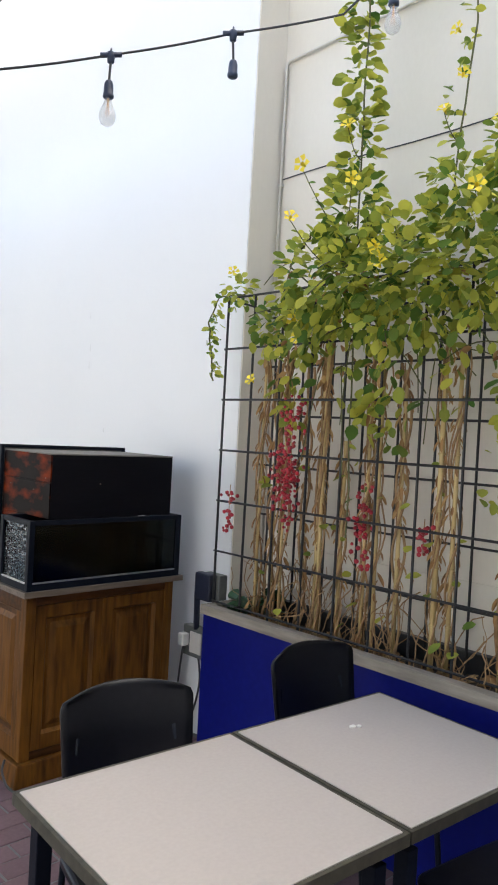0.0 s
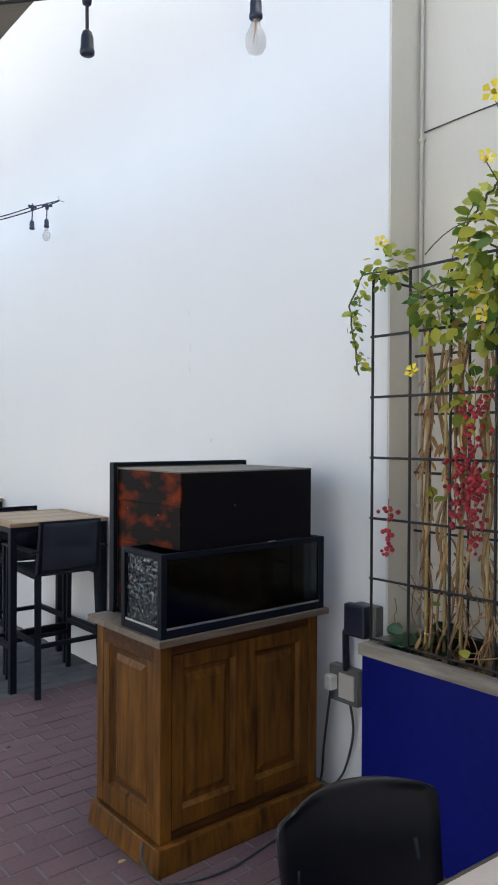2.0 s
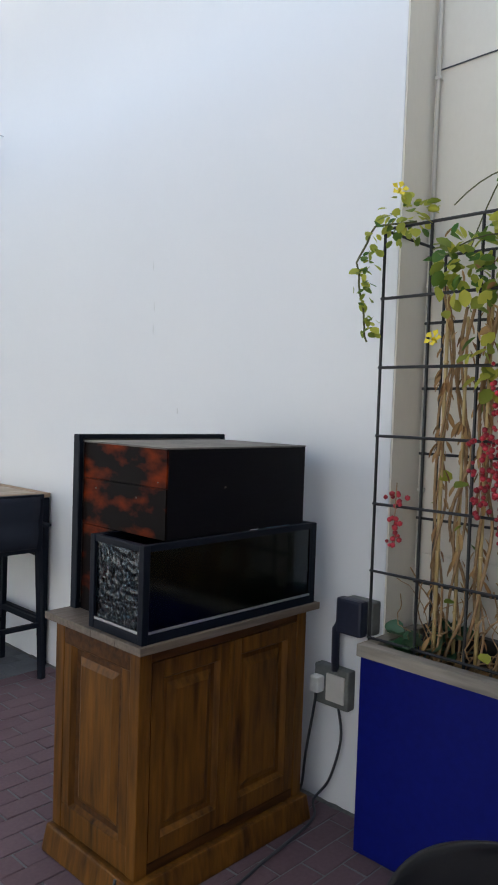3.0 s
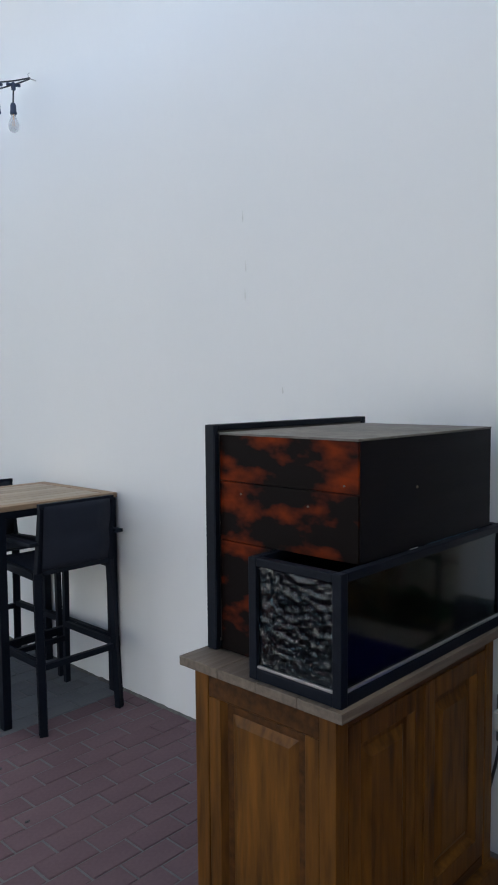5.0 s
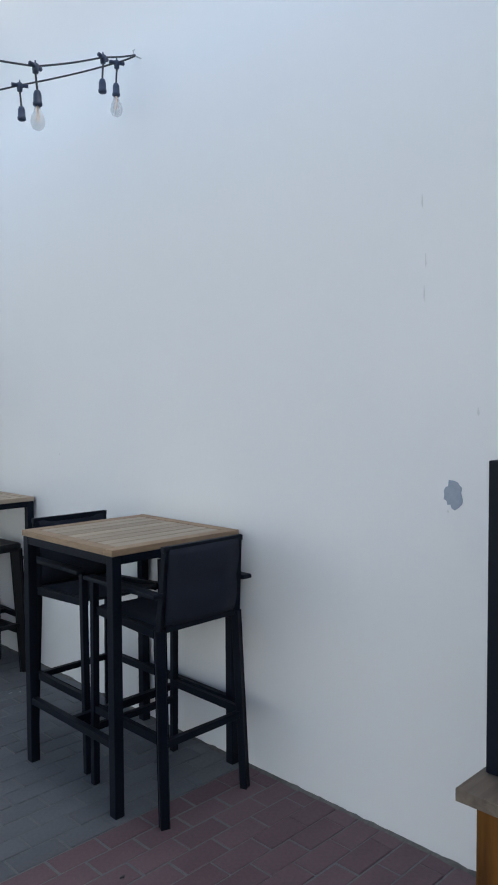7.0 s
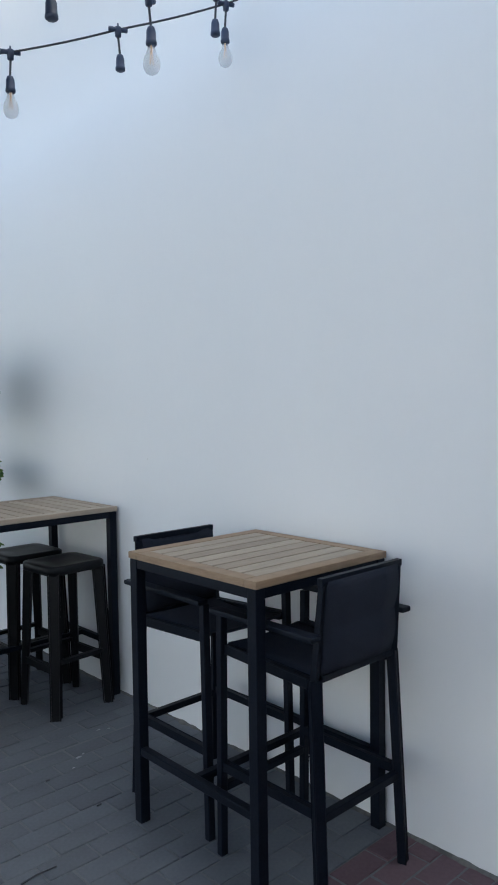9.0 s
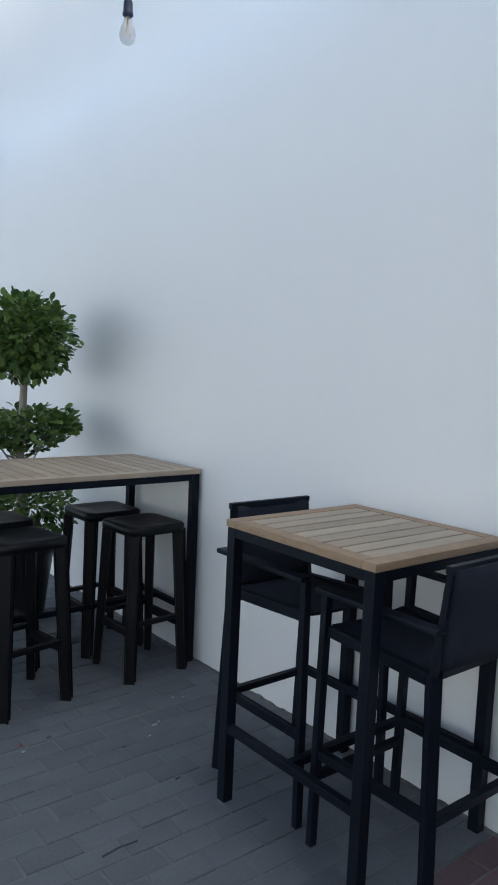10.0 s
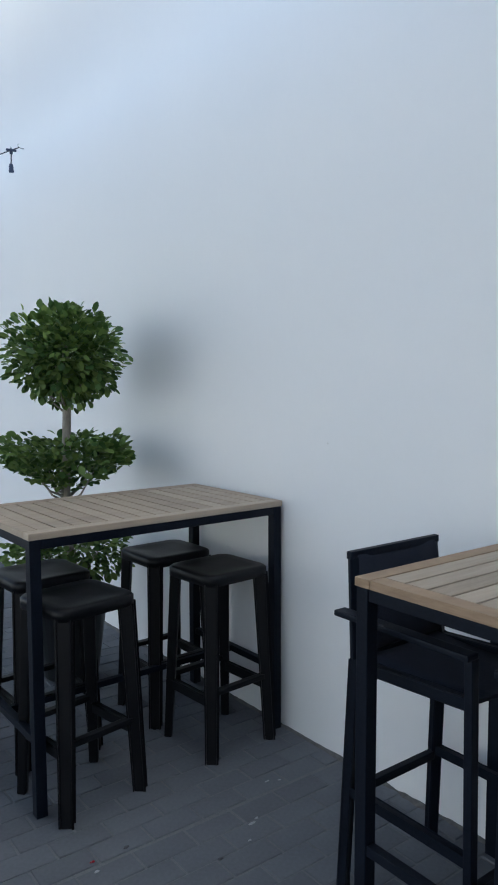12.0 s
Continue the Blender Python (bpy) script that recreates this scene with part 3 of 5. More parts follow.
for c, r, n_ in (((2.24, 2.22, 2.24), (0.19, 0.19, 0.26), 300), ((2.22, 2.02, 2.22), (0.22, 0.2, 0.28), 300), ((2.20, 1.78, 2.20), (0.22, 0.22, 0.30), 330),
                 ((2.20, 1.52, 2.24), (0.22, 0.22, 0.32), 330), ((2.22, 1.25, 2.28), (0.22, 0.22, 0.32), 260), ((2.24, 0.98, 2.3), (0.22, 0.22, 0.30), 180), ((2.26, 0.7, 2.3), (0.2, 0.22, 0.28), 120),
                 ((2.27, 2.10, 2.50), (0.12, 0.13, 0.20), 130), ((2.32, 2.42, 2.08), (0.10, 0.12, 0.16), 80), ((2.33, 2.62, 2.10), (0.07, 0.10, 0.11), 46), ((2.3, 1.65, 2.52), (0.13, 0.15, 0.16), 90), ((2.3, 1.42, 2.58), (0.13, 0.14, 0.18), 90)):
    seats += blob_seats(rng, c, r, int(n_ * 1.2), 0.056, 0.35, 0.35)
# upright column and the thinner one beside it
for i in range(330):
    f = rng.random()
    z = 2.6 + f * 1.3
    a = rng.uniform(0, 6.28)
    rad = 0.075 * (1 + 0.5 * noise.noise(Vector((0, z * 5, 1)))) * rng.uniform(0.3, 1)
    seats.append((Vector((2.31 + 0.03 * f + rad * math.cos(a), 2.15 + rad * math.sin(a) + 0.02 * math.sin(z * 4), z)), Vector((math.cos(a), math.sin(a), rng.uniform(-0.5, 0.5))), rng.uniform(0.04, 0.075)))
for i in range(60):
    f = rng.random()
    z = 2.55 + f * 1.35
    seats.append((Vector((2.42 + rng.gauss(0, 0.015), 1.72 + 0.05 * math.sin(f * 7) + rng.gauss(0, 0.02), z)), Vector((rng.gauss(0, 1), rng.gauss(0, 1), rng.gauss(0, 0.5))), rng.uniform(0.03, 0.055)))
# hanging sprays
for y, z0, z1, n_, s in ((2.52, 1.62, 2.0, 26, 0.06), (2.40, 1.75, 2.0, 10, 0.055), (2.05, 1.62, 1.95, 22, 0.07), (1.93, 1.58, 1.95, 24, 0.07), (2.13, 1.72, 1.95, 10, 0.07), (1.72, 1.72, 2.0, 20, 0.07), (1.45, 1.35, 2.0, 30, 0.075), (1.38, 1.5, 2.0, 20, 0.075), (1.15, 1.5, 2.0, 30, 0.075), (0.9, 1.5, 2.0, 30, 0.075), (2.66, 1.95, 2.2, 16, 0.05)):
    for i in range(n_):
        z = rng.uniform(z0, z1)
        seats.append((Vector((2.36 + rng.gauss(0, 0.035), y + rng.gauss(0, 0.035), z)), Vector((rng.gauss(-0.4, 0.6), rng.gauss(0, 0.7), -0.7)), s * rng.uniform(0.6, 1.2)))
# scattered low leaves on the canes
for i in range(50):
    seats.append((Vector((2.42 + rng.gauss(0, 0.03), rng.uniform(1.0, 2.75), rng.uniform(0.8, 1.6))), Vector((rng.gauss(-0.5, 0.6), rng.gauss(0, 0.7), -0.2)), rng.uniform(0.03, 0.07)))
foliage = part("foliage", leaf_mesh("foliage", seats, M_LEAF, rng, 1.0), None, vine, "rounded green to yellow-green leaves")
# small-leaved tuft at the trellis end
seats = blob_seats(rng, (2.33, 2.84, 2.29), (0.07, 0.11, 0.09), 60, 0.045, 0.2, 0.3)
for i in range(56):
    f = rng.random()
    seats.append((Vector((2.31 + rng.gauss(0, 0.012), 2.94 + 0.06 * math.sin(f * 3) + rng.gauss(0, 0.02), 2.25 - 0.36 * f)), Vector((rng.gauss(0, 1), rng.gauss(0, 1), -0.6)), rng.uniform(0.025, 0.045)))
part("tuft", leaf_mesh("tuft", seats, M_LEAF, rng, 1.05), None, vine, "small hanging pale green leaves")
bm = bmesh.new()
for pts in ([(2.36, 2.13, 1.2), (2.33, 2.13, 2.2), (2.31, 2.12, 2.8), (2.33, 2.13, 3.3), (2.34, 2.13, 4.0)], [(2.4, 1.75, 2.2), (2.42, 1.74, 2.7), (2.43, 1.70, 3.2), (2.42, 1.73, 3.9)],
            [(2.34, 2.8, 2.27), (2.31, 2.95, 2.27), (2.31, 3.03, 2.15), (2.31, 2.99, 1.95), (2.31, 2.97, 1.86)], [(2.3, 2.28, 2.22)] + [(2.24, 2.36 + 0.07 * math.cos(0.5 + 0.45 * q_), 2.39 + 0.07 * math.sin(-0.9 + 0.45 * q_)) for q_ in range(8)]):
    fine = []
    for i in range(len(pts) - 1):
        for s in range(5):
            fine.append(Vector(pts[i]).lerp(Vector(pts[i + 1]), s / 5) + Vector((rng.gauss(0, 0.003), rng.gauss(0, 0.003), 0)))
    tube(bm, fine + [Vector(pts[-1])], 0.004, 6)
for i in range(60):
    y = rng.uniform(0.8, 2.4)
    p = Vector((2.3 + rng.gauss(0, 0.08), y, rng.uniform(1.9, 2.5)))
    d = Vector((rng.gauss(0, 1), rng.gauss(0, 1), rng.gauss(0.3, 0.7))).normalized()
    pts = [p + d * 0.05 * k + Vector((0, 0, -0.004 * k * k)) for k in range(7)]
    tube(bm, pts, 0.0025, 5)
part("vine_stem", bm, M_STEM, vine)
seats = []
for i in range(110):
    y = rng.uniform(1.0, 2.7)
    seats.append((Vector((2.33 + rng.gauss(0, 0.06), y, rng.uniform(1.85, 2.3))), Vector((rng.gauss(0, 1), rng.gauss(0, 1), -0.8)), rng.uniform(0.03, 0.055)))
part("brown_leaves", leaf_mesh("brown_leaves", seats, M_DRYLEAF, rng, 0.8), None, vine, "withered brown leaves among the green")


def flower(p, way, size):
    bm = bmesh.new()
    tube(bm, [(0, 0, -0.5 * size), (0, 0, 0)], 0.08 * size, 6, 0.2 * size, cap=False)
    for k in range(5):
        a = 2 * math.pi * k / 5
        u = Vector((math.cos(a), math.sin(a), 0))
        v = Vector((-math.sin(a), math.cos(a), 0))
        q = [u * 0.18 * size, u * 0.5 * size + v * 0.28 * size + Vector((0, 0, 0.22 * size)), u * 0.78 * size + Vector((0, 0, 0.15 * size)), u * 0.5 * size - v * 0.28 * size + Vector((0, 0, 0.22 * size))]
        bm.faces.new([bm.verts.new(w) for w in q])
    bmesh.ops.transform(bm, matrix=Matrix.Translation(p) @ Vector(way).to_track_quat("Z", "Y").to_matrix().to_4x4(), verts=bm.verts)
    part("flower", bm, M_YELLOW, vine, "bright yellow trumpet flower", smooth=True)


for p in ((2.05, 2.20, 2.67), (2.14, 2.02, 2.60), (2.22, 2.12, 2.86), (1.97, 2.17, 2.44), (2.01, 1.79, 2.28), (2.0, 1.77, 2.22), (2.2, 2.32, 2.02), (2.22, 2.36, 2.1), (2.31, 2.7, 1.86), (2.24, 2.12, 3.42), (2.3, 2.85, 2.38),
          (2.2, 1.42, 2.78), (2.35, 1.73, 3.15), (2.36, 1.70, 2.98), (2.34, 1.76, 2.86), (2.02, 1.42, 2.42), (2.2, 1.45, 2.7)):
    flower(p, (rng.gauss(-0.9, 0.3), rng.gauss(-0.5, 0.4), rng.gauss(0.4, 0.3)), rng.uniform(0.038, 0.05))


# leafy shoots that carry the outlying flowers
shoot_seats = []
for root, tip in (((2.25, 2.14, 2.42), (2.05, 2.20, 2.655)), ((2.22, 2.10, 2.36), (2.14, 2.02, 2.585)), ((2.20, 2.14, 2.28), (1.97, 2.17, 2.425)), ((2.32, 2.13, 2.75), (2.22, 2.12, 2.845)), ((2.30, 1.45, 2.50), (2.2, 1.42, 2.765)), ((2.41, 1.73, 2.75), (2.34, 1.76, 2.845))):
    a, b = Vector(root), Vector(tip)
    bm = bmesh.new()
    line = [a.lerp(b, k / 6) + Vector((0, 0, -0.025 * math.sin(math.pi * k / 6))) for k in range(7)]
    tube(bm, line, 0.003, 5, 0.0018)
    part("shoot", bm, M_STEM, vine, "thin green shoot")
    for p in line[1:6]:
        for side in (-1, 1):
            shoot_seats.append((p, Vector((rng.gauss(0, 0.6), side + rng.gauss(0, 0.4), rng.gauss(0.3, 0.4))), rng.uniform(0.022, 0.042)))
part("shoot_leaves", leaf_mesh("shoot_leaves", shoot_seats, M_LEAF, rng, 0.9), None, vine, "small fresh green leaves on the shoots")


def berry_string(x, y, top, bottom, n_, spread):
    b = thing("berry_string", pose(x, y, top), "hanging strand of small round red berries on the trellis", "berries", "red berry strands")
    h = top - bottom
    bm = bmesh.new()
    tube(bm, [(0, 0, 0.02), (0.004, 0.006, -h * 0.5), (0, 0, -h)], 0.002, 5)
    part("stalk", bm, M_DRYVINE, b)
    for i in range(n_):
        f = rng.random()
        o = new("berry", rng.choice(BERRIES))
        o.parent = b
        o.location = (rng.gauss(0, spread), rng.gauss(0, spread * (1.25 - f * 0.6)), -h * f)


BERRIES = []
for r_ in (0.0075, 0.009, 0.0105, 0.0115):
    bm = bmesh.new()
    bmesh.ops.create_icosphere(bm, subdivisions=1, radius=r_)
    BERRIES.append(mesh_of("berry", bm, M_REDBERRY, True))
berry_string(2.335, 2.44, 1.79, 1.40, 90, 0.028)
berry_string(2.325, 2.43, 1.50, 1.19, 55, 0.018)
berry_string(2.335, 2.52, 1.55, 1.27, 45, 0.022)
berry_string(2.345, 2.84, 1.34, 1.13, 26, 0.016)
berry_string(2.35, 2.04, 1.43, 1.08, 52, 0.02)
berry_string(2.38, 1.77, 1.30, 1.18, 22, 0.016)
berry_string(2.335, 1.33, 1.80, 1.2, 80, 0.03)
for p, w in (((2.40, 2.42, 1.42), (-0.4, -1, -0.3)), ((2.40, 2.39, 1.39), (-0.2, 0.6, -0.5)), ((2.24, 1.66, 2.02), (-0.6, -0.3, -0.4)), ((2.36, 2.36, 1.36), (-0.3, -0.6, -0.9))):
    me = leaf_mesh("red_leaf", [((0, 0, 0), w, 0.09), ((0, 0, 0), Vector(w) + Vector((0, 0.5, 0.4)), 0.07)], M_REDLEAF, rng, 0.7)
    tagged(part("red_leaf", me, None, vine), "bright red leaf")

# low broad leaves at the planter's corner and litter
low = thing("ground_cover_plant", pose(2.47, 2.78, 0.68), "low dark green plant in the planter's corner", "plant")
seats = []
for i in range(34):
    a = rng.uniform(0, 6.28)
    seats.append((Vector((0.10 * math.cos(a) * rng.random(), 0.13 * math.sin(a) * rng.random(), 0.05 + 0.10 * rng.random())), Vector((math.cos(a), math.sin(a), 0.2)), rng.uniform(0.06, 0.10)))
part("leaves", leaf_mesh("leaves", seats, M_IVY, rng, 1.2), None, low)
bm = bmesh.new()
for i in range(8):
    a = i * 0.8
    tube(bm, [(0, 0, -0.01), (0.06 * math.cos(a), 0.06 * math.sin(a), 0.12)], 0.003, 5)
part("stalks", bm, M_STEM, low)
litter = thing("leaf_litter", pose(0, 0, 0), "fallen dry leaves on the planter soil", "leaf litter", kind="stuff")
seats = [(Vector((rng.uniform(2.35, 2.6), rng.uniform(0.3, 2.85), 0.715)), Vector((rng.gauss(0, 1), rng.gauss(0, 1), rng.gauss(0.1, 0.2))), rng.uniform(0.03, 0.07)) for i in range(220)]
part("leaves", leaf_mesh("litter", seats, M_DRYLEAF, rng, 0.8), None, litter)


# ---- sideboard, glass case and wooden box ----
def panel_front(bm, x0, x1, z0, z1, y, d=0.016):
    """A raised panel set in a moulded recess, facing -y at y."""
    levels = [((x0, x1, z0, z1), 0.0), ((x0 + 0.012, x1 - 0.012, z0 + 0.012, z1 - 0.012), d), ((x0 + 0.028, x1 - 0.028, z0 + 0.028, z1 - 0.028), d), ((x0 + 0.055, x1 - 0.055, z0 + 0.055, z1 - 0.055), 0.002)]
    rings = [[bm.verts.new((x, y + o, z)) for x, z in ((a, c), (b, c), (b, e), (a, e))] for (a, b, c, e), o in levels]
    for p, q in zip(rings, rings[1:]):
        for j in range(4):
            bm.faces.new((p[j], p[(j + 1) % 4], q[(j + 1) % 4], q[j]))
    bm.faces.new(rings[-1])
    return bm


CX0, CX1, CY0, CY1, CT = 1.503, 2.315, 3.205, 3.685, 0.838
cab = thing("sideboard", pose(0, 0, 0), "aged brown oak sideboard with two panelled doors and a greyed top", "cabinet")
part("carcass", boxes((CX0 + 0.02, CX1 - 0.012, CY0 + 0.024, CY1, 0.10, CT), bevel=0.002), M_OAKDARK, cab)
# front frame
part("corner_post", boxes((CX0, CX0 + 0.05, CY0, CY0 + 0.05, 0.10, CT), bevel=0.004), M_OAK, cab)
part("corner_post", boxes((CX1 - 0.05, CX1, CY0, CY0 + 0.05, 0.10, CT), bevel=0.004), M_OAK, cab)
part("corner_post", boxes((CX0, CX0 + 0.05, CY1 - 0.05, CY1 + 0.002, 0.10, CT), bevel=0.004), M_OAK, cab)
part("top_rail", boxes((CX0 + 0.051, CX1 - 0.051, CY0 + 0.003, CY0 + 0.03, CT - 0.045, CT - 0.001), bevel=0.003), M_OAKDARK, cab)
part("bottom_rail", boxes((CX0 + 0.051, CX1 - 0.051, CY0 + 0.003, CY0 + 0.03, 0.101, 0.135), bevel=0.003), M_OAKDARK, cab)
mid = (CX0 + CX1) / 2
for x0, x1 in ((CX0 + 0.053, mid - 0.002), (mid + 0.002, CX1 - 0.053)):
    bm = boxes((x0, x0 + 0.05, CY0 + 0.002, CY0 + 0.022, 0.138, CT - 0.048), (x1 - 0.05, x1, CY0 + 0.002, CY0 + 0.022, 0.138, CT - 0.048),
               (x0 + 0.0505, x1 - 0.0505, CY0 + 0.002, CY0 + 0.022, 0.138, 0.205), (x0 + 0.0505, x1 - 0.0505, CY0 + 0.002, CY0 + 0.022, CT - 0.105, CT - 0.048), bevel=0.002)
    d = part("door", bm, M_OAK, cab)
    bm = bmesh.new()
    panel_front(bm, x0 + 0.05, x1 - 0.05, 0.205, CT - 0.105, CY0 + 0.006)
    part("panel", bm, M_OAK, d, "raised oak door panel")
part("centre_bead", boxes((mid - 0.012, mid + 0.012, CY0 - 0.004, CY0 + 0.0015, 0.138, CT - 0.048), bevel=0.003), M_OAK, cab)
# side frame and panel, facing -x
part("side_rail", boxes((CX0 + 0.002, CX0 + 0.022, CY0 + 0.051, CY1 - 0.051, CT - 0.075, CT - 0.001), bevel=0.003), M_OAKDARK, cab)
part("side_rail", boxes((CX0 + 0.002, CX0 + 0.022, CY0 + 0.051, CY1 - 0.051, 0.101, 0.19), bevel=0.003), M_OAK, cab)
part("side_stile", boxes((CX0 + 0.002, CX0 + 0.022, CY0 + 0.051, CY0 + 0.095, 0.191, CT - 0.076), bevel=0.003), M_OAK, cab)
part("side_stile", boxes((CX0 + 0.002, CX0 + 0.022, CY1 - 0.095, CY1 - 0.051, 0.191, CT - 0.076), bevel=0.003), M_OAK, cab)
bm = bmesh.new()
panel_front(bm, -CY1 + 0.095, -CY0 - 0.095, 0.191, CT - 0.076, CX0 + 0.006)
bmesh.ops.transform(bm, matrix=Matrix(((0, 1, 0, 0), (-1, 0, 0, 0), (0, 0, 1, 0), (0, 0, 0, 1))), verts=bm.verts)
part("side_panel", bm, M_OAK, cab, "honey-brown raised side panel")
# plinth with a sloped top mould
bm = bmesh.new()
box(bm, CX0 - 0.034, CX1 + 0.03, CY0 - 0.038, CY1 + 0.02, 0.0, 0.098)
for v in bm.verts:
    if v.co.z > 0.05:
        v.co.x += 0.014 if v.co.x < 1.9 else -0.014
        v.co.y += 0.014 if v.co.y < 3.4 else -0.010
bmesh.ops.bevel(bm, geom=list(bm.edges), offset=0.008, segments=2, profile=0.6, affect="EDGES")
part("plinth", bm, M_OAK, cab, "scuffed oak plinth")
for y0, y1 in ((3.165, 3.297), (3.2985, 3.43), (3.4315, 3.565), (3.5665, 3.715)):
    part("top_board", boxes((1.472, 2.345, y0, y1, CT, 0.864), bevel=0.0025), M_TOPBOARD, cab, "greyed worn top board")

# low glazed case standing on the sideboard's front
GX0, GX1, GY0, GY1, GZ0, GZ1 = 1.487, 2.325, 3.178, 3.465, 0.864, 1.175
case = thing("glass_case", pose(0, 0, 0), "low black-framed glass case with rippled end glass on the sideboard", "glass case")
s = 0.026
for x in (GX0, GX1 - s):
    for y in (GY0, GY1 - s):
        part("post", boxes((x, x + s, y, y + s, GZ0, GZ1), bevel=0.003), M_BLACKMETAL, case)
for z0, z1 in ((GZ0, GZ0 + 0.03), (GZ1 - 0.022, GZ1)):
    for y in (GY0, GY1 - s):
        part("rail", boxes((GX0 + s, GX1 - s, y + 0.001, y + s - 0.001, z0, z1), bevel=0.003), M_BLACKMETAL, case)
    for x in (GX0, GX1 - s):
        part("rail", boxes((x + 0.001, x + s - 0.001, GY0 + s, GY1 - s, z0, z1), bevel=0.003), M_BLACKMETAL, case)
part("front_pane", boxes((GX0 + s + 0.0005, GX1 - s - 0.0005, GY0 + 0.010, GY0 + 0.015, GZ0 + 0.031, GZ1 - 0.023), bevel=0), M_GLASS, case, "dark glass front pane")
for x in (GX0 + 0.010, GX1 - 0.016):
    part("end_pane", boxes((x, x + 0.006, GY0 + s + 0.0005, GY1 - s - 0.0005, GZ0 + 0.031, GZ1 - 0.023), bevel=0), M_RIPPLE, case, "rippled clear end pane")
# added dark sheet behind the front pane stands in for the dim interior
part("back_board", boxes((GX0 + s + 0.03, GX1 - s - 0.05, GY0 + 0.05, GY0 + 0.06, GZ0 + 0.031, GZ1 - 0.023), bevel=0), M_SLATE, case)
part("base_board", boxes((GX0 + s + 0.001, GX1 - s - 0.001, GY0 + s, GY1 - s, GZ0 + 0.002, GZ0 + 0.012), bevel=0), M_SLATE, case)
for a, b in ((GY0 + 0.003, GY0 + 0.0095),):
    part("bead", boxes((GX0 + s + 0.001, GX1 - s - 0.001, a, b, GZ0 + 0.031, GZ0 + 0.038), bevel=0.001), M_STEEL, case, "thin pale metal bead")
part("bead", boxes((GX0 + 0.002, GX0 + 0.009, GY0 + s + 0.001, GY1 - s - 0.001, GZ0 + 0.031, GZ0 + 0.038), bevel=0.001), M_STEEL, case)

# tall wooden box whose upper half overhangs the glass case
BX0, BX1, BY0, BY1, BZ = 1.585, 2.265, 3.20, 3.662, 1.472
wbox = thing("wooden_box", pose(0, 0, 0), "dark lacquered wooden box with reddish scorched side and dusty top", "wooden box")
bm = boxes((BX0 + 0.008, BX1 - 0.002, BY0 + 0.008, BY1, GZ1 + 0.002, BZ - 0.006), (BX0 + 0.008, BX1 - 0.002, GY1 + 0.008, BY1 - 0.001, 0.864, GZ1 + 0.001), bevel=0.002)
part("carcass", bm, M_BOXBLACK, wbox)
part("front_board", boxes((BX0 + 0.008, BX1, BY0, BY0 + 0.007, GZ1 + 0.002, BZ - 0.005), bevel=0.002), M_BOXBLACK, wbox, "black stained front board")
for z0, z1 in ((GZ1 + 0.002, 1.340), (1.342, BZ - 0.005)):
    part("side_plank", boxes((BX0, BX0 + 0.0075, BY0 + 0.001, BY1, z0, z1), bevel=0.0015), M_BURNT, wbox, "scorched red-brown plank")
part("side_plank", boxes((BX0, BX0 + 0.0075, GY1 + 0.008, BY1, 0.866, GZ1 + 0.0005), bevel=0.0015), M_BURNT, wbox)
part("top_board", boxes((BX0 - 0.001, BX1 + 0.001, BY0 - 0.001, BY1, BZ - 0.005, BZ + 0.001), bevel=0.0015), M_BOXTOP, wbox, "dusty pale top board")
for y, z in ((3.24, 1.36), (3.35, 1.30), (3.58, 1.31)):
    bm = bmesh.new()
    bmesh.ops.create_cone(bm, cap_ends=True, segments=10, radius1=0.003, radius2=0.002, depth=0.003, matrix=pose(BX0 - 0.0015, y, z, 0, 90, 0))
    part("nail_head", bm, M_TOPBOARD, wbox)
bm = bmesh.new()
bmesh.ops.create_cone(bm, cap_ends=True, segments=12, radius1=0.004, radius2=0.003, depth=0.003, matrix=pose(1.845, BY0 - 0.0012, 1.335, 90, 0, 0))
part("nail_head", bm, M_TOPBOARD, wbox)
bf = thing("back_frame", pose(0, 0, 0), "thin black framed board standing behind the wooden box", "framed board")
for x0, x1, z0, z1 in ((1.565, 1.583, 0.866, 1.4945), (2.268, 2.288, 0.866, 1.4945), (1.5835, 2.2675, 1.478, 1.4945), (1.5835, 2.2675, 0.866, 0.885)):
    part("frame_bar", boxes((x0, x1, 3.665, 3.70, z0, z1), bevel=0.003), M_BLACKMETAL, bf)
part("board", boxes((1.5835, 2.2675, 3.672, 3.69, 0.8855, 1.4775), bevel=0), M_BOXTOP, bf)
part("side_strip", boxes((1.566, 1.582, 3.6625, 3.6645, 0.9, 1.47), bevel=0), M_BLACKMETAL, bf)


# ---- dining tables and chairs ----
TOPZ = 0.72


